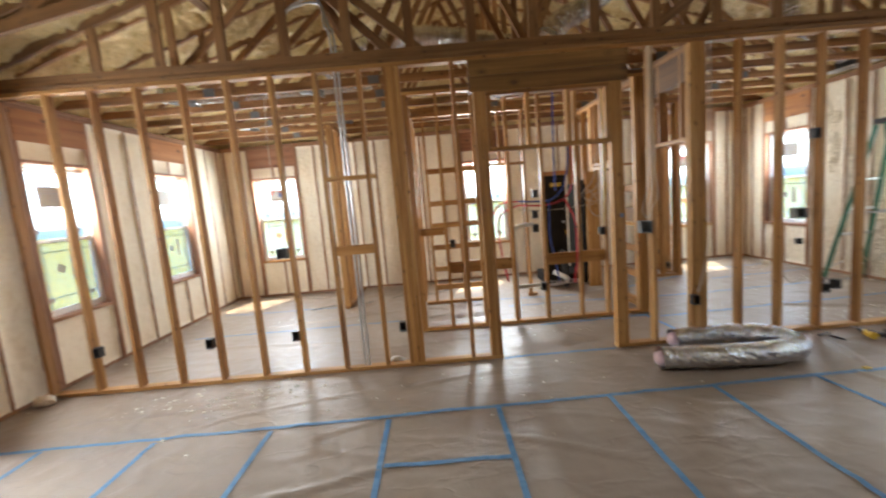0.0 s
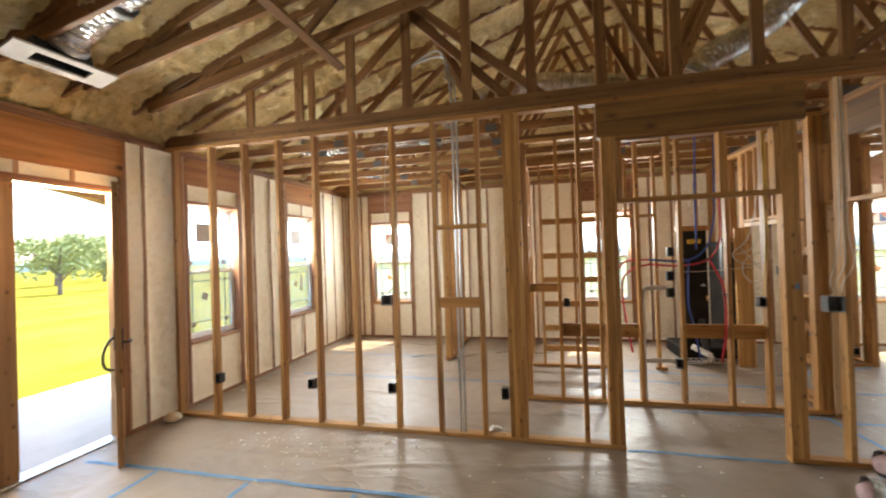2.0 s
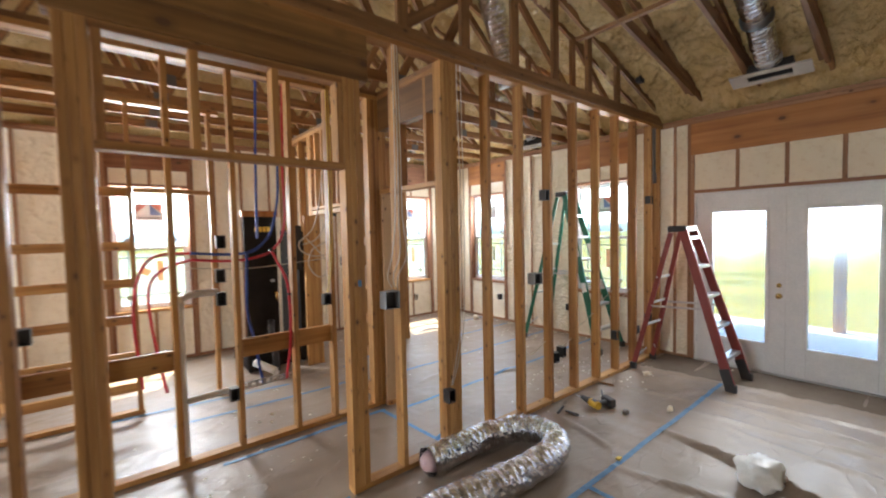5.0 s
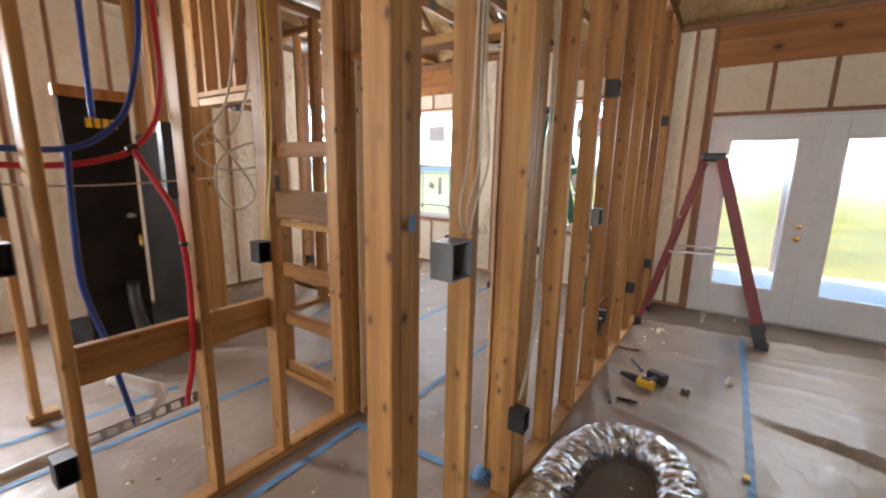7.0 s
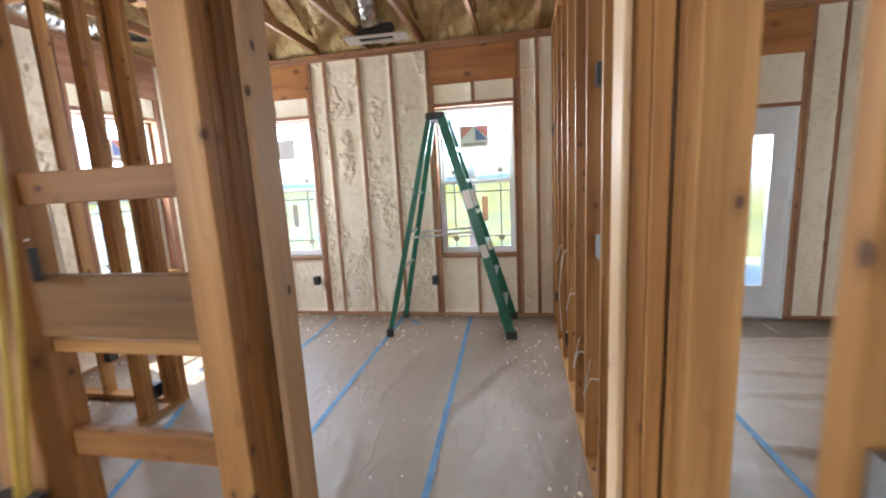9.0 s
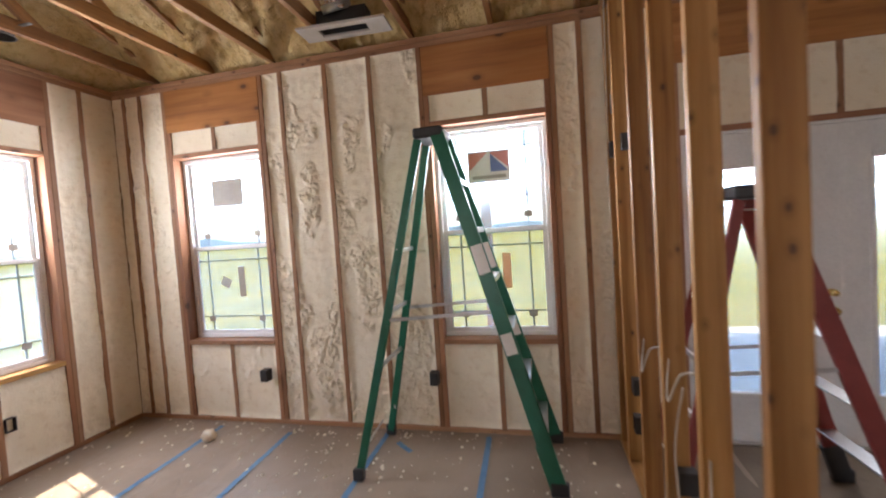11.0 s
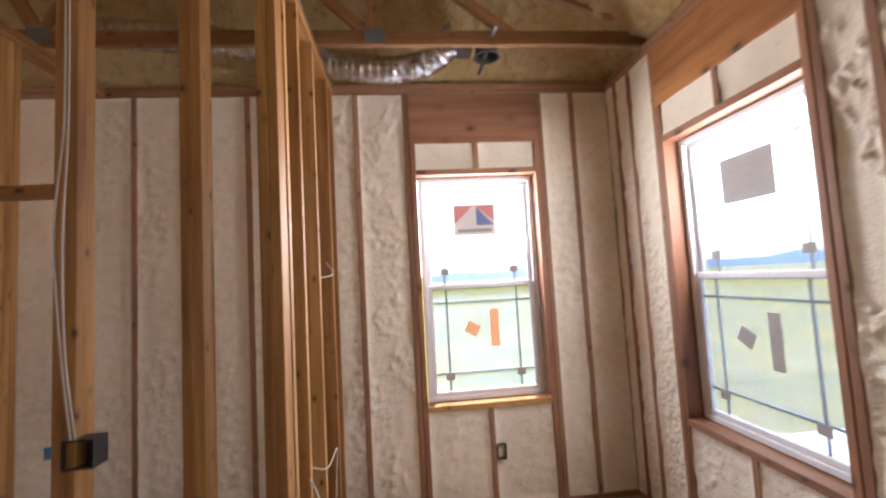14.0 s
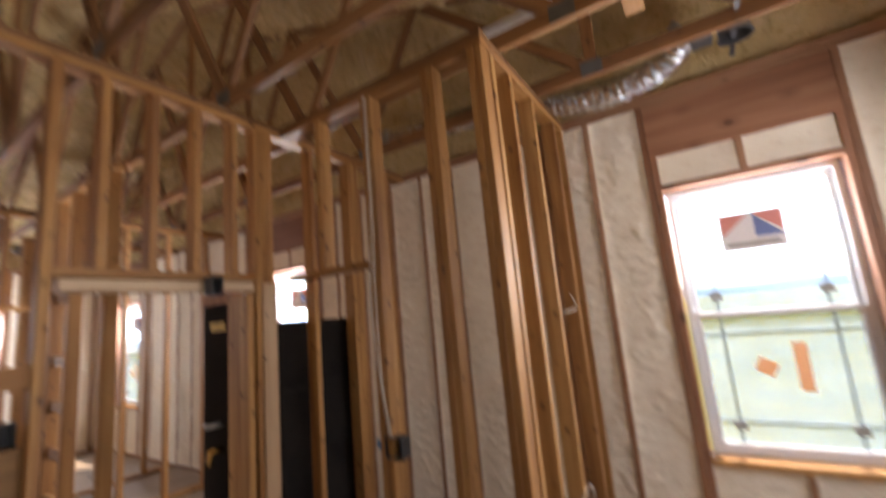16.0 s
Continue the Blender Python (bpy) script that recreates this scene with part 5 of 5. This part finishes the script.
def cable(pts, mat=WIRE, r=0.0038, label="white plastic sheathed cable stapled to a stud", cat="cable", name="cable"):
    return tagged(tube(name, pts, r, mat, None, "", 6), label, cat, "loose cables")


for dx in (-0.02, 0.0, 0.018):
    cable([(2.33 + dx, YA - 0.008, 2.86), (2.335 + dx * 1.2, YA - 0.01, 2.2), (2.33 + dx * 1.5, YA - 0.012, 1.75), (2.325 + dx * 3.0, YA - 0.02, 1.5), (2.27 + dx * 2.2, YA - 0.02, 1.36), (2.285 + dx, YA - 0.01, 1.28)])
cable([(2.86, YA - 0.008, 2.86), (2.88, YA - 0.01, 1.8), (2.86, YA - 0.012, 1.0), (2.80, YA - 0.02, 0.7), (2.76, YA - 0.005, 0.5)])
cable([(2.90, YA - 0.008, 2.86), (2.91, YA - 0.01, 1.8), (2.89, YA - 0.012, 1.0), (2.82, YA - 0.02, 0.68), (2.77, YA - 0.005, 0.5)])
for x0, x1, z in ((4.82, 5.22, 0.95), (5.22, 5.63, 0.92), (4.41, 4.82, 0.75), (4.0, 4.41, 0.55), (3.6, 4.0, 0.6)):
    cable([(x0, YB - 0.03, z + 0.05), (x0 + 0.08, YB + 0.02, z + 0.03), (x0 + 0.22, YB + 0.03, z - 0.12), (x1, YB - 0.03, z)])
cable([(4.86, YB + 0.03, 0.95), (4.9, YB + 0.05, 0.7), (4.86, YB + 0.04, 0.4)])
cable([(6.1, YB + 0.01, 2.86), (6.11, YB + 0.015, 2.4), (6.11, YB + 0.02, 2.0)])
cable([(6.11, YB + 0.03, 1.9), (6.08, YB + 0.03, 1.5), (6.12, YB + 0.025, 1.0)])
cable([(2.33, 4.605, 2.86), (2.335, 4.6, 2.0), (2.32, 4.6, 1.5), (2.28, 4.605, 1.14)], YWIRE, label="yellow sheathed cable running down a stud")
cable([(2.31, 4.605, 2.86), (2.31, 4.6, 2.0), (2.30, 4.6, 1.5), (2.27, 4.605, 1.14)], YWIRE, label="yellow sheathed cable running down a stud")
coil = [(2.36, 4.8, 2.3), (2.3, 4.9, 1.75), (2.16, 4.95, 1.55), (2.3, 5.0, 1.44), (2.5, 4.97, 1.47), (2.48, 4.93, 1.58), (2.28, 4.93, 1.5), (2.25, 4.95, 1.35), (2.35, 4.97, 1.24), (2.44, 4.95, 1.3), (2.38, 4.92, 1.42), (2.2, 4.85, 1.6)]
cable(coil, r=0.006, label="loose coil of white cable hanging between studs")
cable([(2.5, 5.0, 2.2), (2.47, 4.98, 1.9), (2.35, 4.95, 1.62), (2.2, 4.95, 1.55)], r=0.006, label="loose coil of white cable hanging between studs")
for dx in (0.0, 0.014):
    cable([(3.65 + dx, 6.44, 2.86), (3.655 + dx, 6.435, 2.2), (3.63 + dx * 2, 6.43, 1.8), (3.66 + dx, 6.42, 1.4), (3.68 + dx, 6.44, 1.1)])
cable([(4.32, 6.82, 0.8), (4.42, 6.84, 0.76), (4.45, 6.95, 0.8), (4.43, 7.06, 0.7), (4.41, 7.08, 0.39)])
cable([(4.32, 6.6, 0.62), (4.40, 6.56, 0.66), (4.43, 6.66, 0.7), (4.36, 6.79, 0.75)])
cable([(4.32, 7.12, 1.6), (4.40, 7.3, 1.62), (4.33, 7.5, 1.7)])
cable([(1.25, 4.66, 1.42), (1.7, 4.8, 1.38), (2.3, 5.0, 1.4), (2.8, 5.3, 1.42)])
cable([(-1.24, YA + 0.02, 1.3), (-1.32, 4.0, 1.4), (-1.5, 4.3, 1.7), (-1.6, 4.5, 2.4), (-1.6, 4.6, 2.95)])
for a in ((-2.6, 7.0), (-1.9, 6.2), (-0.6, 6.6)):
    cable([(a[0], a[1], 0.02), (a[0] + 0.3, a[1] + 0.2, 0.02), (a[0] + 0.7, a[1] + 0.05, 0.02), (a[0] + 1.0, a[1] + 0.3, 0.02)], BLACK, label="dark cable lying on the floor paper")

# grey conduit risers in the great room wall
for i, x in enumerate((-0.572, -0.535)):
    tagged(tube("conduit", [(x, 3.61, 0.0), (x, 3.61, 1.5), (x + 0.0, 3.61, 3.05), (x - 0.05, 3.66, 3.3), (x - 0.1 - 0.06 * i, 3.8, 3.55 + 0.05 * i), (x - 0.3, 3.85, 3.58 + 0.05 * i), (x - 0.48 - 0.05 * i, 3.9, 3.5), (x - 0.5 - 0.05 * i, 3.9, 3.1)], 0.011, GALV, None, "", 10),
           "grey metal conduit riser standing in a stud bay", "conduit", "conduits")

grey = thing("conduit", (6.19, 3.61, 2.2), "grey plastic conduit stub with a coupling beside a stud", "conduit", "conduits")
tube("pipe", [(6.19, 3.61, 2.86), (6.19, 3.61, 2.3)], 0.021, GREYBOX, grey, "", 12)
tube("coupling", [(6.19, 3.61, 2.31), (6.19, 3.61, 2.19)], 0.028, GREYBOX, grey, "pale grey coupling", 12)

# ---- bath: pipes, stall ----
pipes = thing("water_pipes", (2.1, 5.4, 0), "red and blue plastic water pipes with loops", "water pipe")
tube("blue_pipe", [(1.98, 4.82, 3.0), (1.95, 4.79, 2.3), (1.935, 4.78, 1.95), (1.88, 4.78, 1.69), (1.81, 4.78, 1.58), (1.7, 4.78, 1.51), (1.53, 4.78, 1.5), (1.3, 4.82, 1.52)], 0.0105, PEXB, pipes)
tube("blue_pipe", [(1.68, 4.77, 1.5), (1.67, 4.78, 1.24), (1.67, 4.78, 1.02), (1.71, 4.78, 0.81), (1.74, 4.77, 0.59), (1.76, 4.75, 0.44)], 0.0105, PEXB, pipes)
tube("blue_pipe", [(1.86, 5.0, 3.0), (1.83, 4.98, 2.3), (1.8, 4.9, 1.9), (1.78, 4.84, 1.62)], 0.0105, PEXB, pipes)
tube("red_pipe", [(2.02, 4.8, 3.0), (1.985, 4.78, 2.3), (1.99, 4.78, 1.9), (1.985, 4.78, 1.75), (1.95, 4.78, 1.61), (1.87, 4.78, 1.51), (1.77, 4.78, 1.47), (1.65, 4.78, 1.45), (1.5, 4.79, 1.45), (1.3, 4.82, 1.47)], 0.0105, PEXR, pipes)
tube("red_pipe", [(1.87, 4.77, 1.51), (1.91, 4.71, 1.39), (1.94, 4.66, 1.29), (1.955, 4.645, 1.18), (1.962, 4.642, 1.0), (1.955, 4.642, 0.79), (1.942, 4.645, 0.65), (1.93, 4.68, 0.52), (1.94, 4.72, 0.45)], 0.0115, PEXR, pipes)
tube("red_pipe", [(1.3, 4.82, 1.47), (1.12, 4.86, 1.4), (1.04, 4.88, 1.25), (1.06, 4.88, 0.9), (1.12, 4.86, 0.5)], 0.0105, PEXR, pipes)
tube("red_pipe", [(1.3, 4.82, 1.52), (1.05, 4.88, 1.48), (0.95, 4.9, 1.15), (0.98, 4.9, 0.55)], 0.0105, PEXR, pipes)
for p, q, lab in (((1.855, 4.78, 1.505), (1.885, 4.78, 1.52), "black crimped tee fitting"), ((1.956, 4.645, 1.15), (1.958, 4.645, 1.165), "black pipe clip")):
    tube("fitting", [p, q], 0.016, BLACK, pipes, lab, 10)
drain = thing("drain_pipe", (1.85, 4.9, 0), "white drain pipe stubs fixed behind the bath studs", "drain pipe")
tube("pipe_stub", [(1.78, 5.06, 0.53), (1.9, 4.9, 0.47)], 0.032, PVC, drain, sides=14)
tube("pipe_stub", [(1.91, 4.89, 0.465), (1.85, 4.83, 0.43), (1.7, 4.81, 0.42), (1.5, 4.8, 0.42)], 0.018, PVC, drain, sides=12)
tube("pipe_stub", [(1.21, 4.75, 0.0), (1.21, 4.75, 1.1), (1.23, 4.75, 1.19), (1.3, 4.75, 1.22), (1.46, 4.75, 1.22)], 0.026, PVC, drain, sides=12)
tube("pipe_stub", [(1.22, 4.75, 0.44), (1.6, 4.75, 0.45)], 0.024, PVC, drain, sides=12)
strap = thing("pipe_bracket", (1.8, 4.72, 0.45), "punched steel stub out bracket nailed across the bath studs", "bracket")


def punched_plate():
    """A steel strip with square holes between narrow bridges."""
    bm = bmesh.new()
    x0, x1, n = 1.59, 1.99, 7
    z0, z1, e = 0.435, 0.485, 0.010
    add_box(bm, (x0, 4.735, z0), (x1, 4.738, z0 + e))
    add_box(bm, (x0, 4.735, z1 - e), (x1, 4.738, z1))
    for k in range(n + 1):
        x = x0 + (x1 - 0.02 - x0) * k / n
        add_box(bm, (x, 4.735, z0 + e), (x + 0.02, 4.738, z1 - e))
    return bm


part("plate", punched_plate(), GALV, strap)
for x in (1.6, 1.97):
    tube("nail", [(x, 4.738, 0.46), (x, 4.731, 0.46)], 0.006, DULLSTEEL, strap, "dull nail head")

stall = thing("shower_stall", (2.4, 6.9, 0), "black shower stall unit wrapped and stood against the studs", "shower stall")
box("stall_side", (2.05, 6.42, 0.02), (2.42, 6.46, 1.9), BLACKPANEL, stall, bev=0.01)
box("stall_back", (2.70, 6.47, 0.02), (2.75, 7.2, 1.70), BLACKPANEL, stall, bev=0.01)
box("stall_base", (2.05, 6.47, 0.02), (2.69, 7.19, 0.2), BLACKPANEL, stall, bev=0.02)
box("stall_flange", (2.03, 6.41, 1.86), (2.44, 6.465, 1.93), LVL, stall, "brown cardboard edge guard")
for z in (0.45, 0.85, 1.25):
    box("stall_rib", (2.752, 6.48, z), (2.765, 7.19, z + 0.03), BLACKPANEL, stall)
for y in (6.5, 6.8, 7.1):
    box("stall_rib", (2.766, y, 0.05), (2.778, y + 0.03, 1.68), BLACKPANEL, stall)
for k in range(4):
    box("label_print", (2.17 + 0.045 * k, 6.405, 1.68), (2.205 + 0.045 * k, 6.409, 1.74), YELLOW, stall, "yellow printed marks")
tube("valve", [(2.36, 6.38, 0.95), (2.36, 6.3, 0.95), (2.36, 6.3, 0.88)], 0.018, BRASS, stall, "brass shower valve")
tube("valve", [(2.34, 6.38, 1.1), (2.34, 6.32, 1.1), (2.30, 6.3, 1.1)], 0.014, GALV, stall, "chrome valve stub")
tube("drain_hose", [(2.3, 6.36, 0.62), (2.28, 6.3, 0.5), (2.31, 6.28, 0.25), (2.33, 6.3, 0.03)], 0.04, BLACK, stall, "black corrugated hose", 12)
tagged(box("fuse_box", (2.56, 6.30, 1.2), (2.68, 6.38, 1.75), BLACK, None), "dark metal fuse box fixed between studs", "fuse box")
post = thing("plywood_post", (2.86, 6.2, 0), "wide built up pine post beside the bath", "post")
board("post_board", (2.79, 6.245, 0.01), (2.79, 6.245, 1.87), 0.2, 0.038, PINE, post)

# ---- attic: registers, ducts, cans ----
def register(x, y, z, yaw, label, tilt=0.0):
    """A white ceiling register board with a dark slot and a metal boot, along y before the yaw."""
    r = thing("air_register", (0, 0, 0), label, "air register", "air registers")
    bm = bmesh.new()
    for lo, hi in (((-0.1, -0.31, 0), (0.1, -0.17, 0.016)), ((-0.1, 0.17, 0), (0.1, 0.31, 0.016)), ((-0.1, -0.17, 0), (-0.05, 0.17, 0.016)), ((0.05, -0.17, 0), (0.1, 0.17, 0.016))):
        add_box(bm, lo, hi)
    part("mounting_board", bm, GREYED, r, "greyed white mounting board")
    bm = bmesh.new()
    for lo, hi in (((-0.055, -0.175, 0.016), (-0.05, 0.175, 0.12)), ((0.05, -0.175, 0.016), (0.055, 0.175, 0.12)), ((-0.05, -0.175, 0.016), (0.05, -0.17, 0.12)), ((-0.05, 0.17, 0.016), (0.05, 0.175, 0.12)), ((-0.055, -0.175, 0.12), (0.055, 0.175, 0.125))):
        add_box(bm, lo, hi)
    part("boot", bm, BLACK, r, "dark sheet metal boot")
    r.matrix_basis = pose(x, y, z, 0, tilt, yaw)
    return r


register(6.04, 5.33, 2.925, 3, "white ceiling register board with a dark slot")
register(-3.02, 2.1, 3.06, -4, "white ceiling register board with a dark slot", -16)
register(5.78, 2.36, 3.05, 3, "white ceiling register board with a dark slot", 16)


def foil_duct(pts, r, label="foil wrapped flexible duct hung in the attic"):
    a = thing("attic_duct", pts[0], label, "duct", "attic ducts")
    tube("foil_jacket", pts, r, FOIL, a, "", 22, ripple=0.04, pitch=0.05, step=0.018, crease=True)
    for p, q in ((pts[0], pts[1]), (pts[-1], pts[-2])):
        p, q = Vector(p), Vector(q)
        e = p + (q - p).normalized() * 0.05
        tube("collar", [tuple(p), tuple(e)], r * 1.06, GALV, a, "metal duct collar", 20)
    return a


foil_duct([(6.02, 5.36, 3.05), (5.96, 5.37, 3.16), (5.78, 5.34, 3.3), (5.45, 5.3, 3.42), (4.9, 5.27, 3.55)], 0.095)
foil_duct([(-2.99, 2.12, 3.19), (-2.9, 2.1, 3.28), (-2.3, 2.05, 3.46), (-1.3, 2.05, 3.75), (-0.6, 2.1, 3.95)], 0.11)
foil_duct([(5.74, 2.36, 3.18), (5.6, 2.36, 3.27), (5.2, 2.34, 3.46), (4.5, 2.32, 3.75), (3.8, 2.3, 4.05)], 0.10)
foil_duct([(1.55, 4.1, 3.16), (1.73, 4.15, 3.36), (2.0, 4.2, 3.5), (2.3, 4.2, 3.72), (2.55, 4.2, 4.0), (2.72, 4.2, 4.4)], 0.12)
foil_duct([(4.2, 4.2, 3.15), (4.12, 4.2, 3.45), (3.95, 4.2, 3.85), (3.75, 4.2, 4.2)], 0.12)
foil_duct([(-0.9, 4.65, 3.25), (-0.3, 4.6, 3.42), (0.2, 4.6, 3.48), (0.9, 4.65, 3.4), (1.5, 4.7, 3.3)], 0.13)
foil_duct([(3.0, 7.45, 3.14), (3.8, 7.5, 3.1), (4.36, 7.52, 2.99), (4.75, 7.52, 2.93), (5.05, 7.5, 2.98), (5.2, 7.42, 3.1)], 0.085)
foil_duct([(-3.0, 5.0, 3.2), (-2.2, 5.1, 3.14), (-1.4, 5.3, 3.2), (-0.4, 5.5, 3.3)], 0.1)
tagged(tube("vent_pipe", [(3.2, 6.93, 3.2), (4.4, 6.90, 3.2), (5.45, 6.87, 3.2)], 0.058, PVC, None, "", 16), "white plastic vent pipe laid over the truss chords", "vent pipe")


for p, q in (((5.3, 2.345, 3.415), (5.24, 2.342, 3.445)), ((-2.5, 2.07, 3.40), (-2.44, 2.065, 3.42))):
    tagged(tube("duct_clamp", [p, q], 0.122, DULLSTEEL, None, "", 22), "dull steel clamp ring round a foil duct", "clamp ring", "duct clamps")
for x, z in ((4.35, 3.42), (-1.6, 3.45)):
    b = thing("truss_brace", (x, 1.5, z), "long pine runner nailed across the truss chords", "brace")
    board("brace_board", (x, 3.5, z), (x, -2.8, z), 0.075, 0.036, DIMPINE, b, (1, 0, 0.2))


def can_light(x, y):
    c = thing("recessed_light", (0, 0, 0), "unlit metal recessed light can between truss chords", "light", "recessed lights")
    vs, fs, n = [], [], 20
    for z, r in ((0.0, 0.085), (0.0, 0.075), (0.11, 0.072), (0.11, 0.0)):
        vs += [(r * math.cos(2 * math.pi * k / n), r * math.sin(2 * math.pi * k / n), z) for k in range(n)]
    for j in range(3):
        for k in range(n):
            fs.append((j * n + k, j * n + (k + 1) % n, (j + 1) * n + (k + 1) % n, (j + 1) * n + k))
    me = bpy.data.meshes.new("can")
    me.from_pydata(vs, [], fs)
    me.materials.append(DULLSTEEL)
    hang(new("can", me), c)
    part("junction_box", add_box(bmesh.new(), (-0.2, -0.05, 0.02), (-0.1, 0.05, 0.1), 0.004), DULLSTEEL, c)
    part("bar_hanger", add_box(bmesh.new(), (-0.012, -0.28, 0.03), (0.012, 0.28, 0.036)), DULLSTEEL, c)
    c.matrix_basis = pose(x, y, 2.965)


for x, y in ((5.40, 7.44), (3.6, 5.24), (-2.5, 6.4), (-1.0, 6.4), (-2.5, 4.66), (-1.0, 4.66), (1.0, 4.1)):
    can_light(x, y)
for x, y in ((5.0, 6.4), (4.2, 5.8), (4.9, 5.24)):
    cable([(x - 0.6, y + 0.2, 3.35), (x - 0.3, y + 0.15, 3.16), (x, y + 0.1, 3.12), (x + 0.25, y - 0.05, 3.2), (x + 0.5, y - 0.2, 3.5)], label="white cable looped through the roof trusses")
brace = thing("truss_brace", (5.0, 6.4, 3.05), "short pine brace nailed between truss chords", "brace")
board("brace_board", (4.98, 7.0, 3.06), (4.98, 6.3, 3.06), 0.089, 0.038, PINE, brace)
tagged(box("junction_box", (5.6, 3.50, 3.3), (5.7, 3.56, 3.42), BLACK, None), "black junction box on a truss web", "junction box")
tagged(box("gusset_box", (3.06, 3.50, 3.42), (3.15, 3.565, 3.53), BLACK, None), "black junction box on a truss web", "junction box")

for m in (pose(2.035, YA - 0.0035, 1.33), pose(3.60, 6.4535, 1.06), pose(3.62, 6.4535, 0.42)):
    tagged(part("tape_scrap", add_box(bmesh.new(), (-0.011, -0.0015, -0.02), (0.011, 0.0015, 0.02)), TAPE, None, "", m=m), "scrap of blue tape stuck on a stud", "tape", "tape scraps")
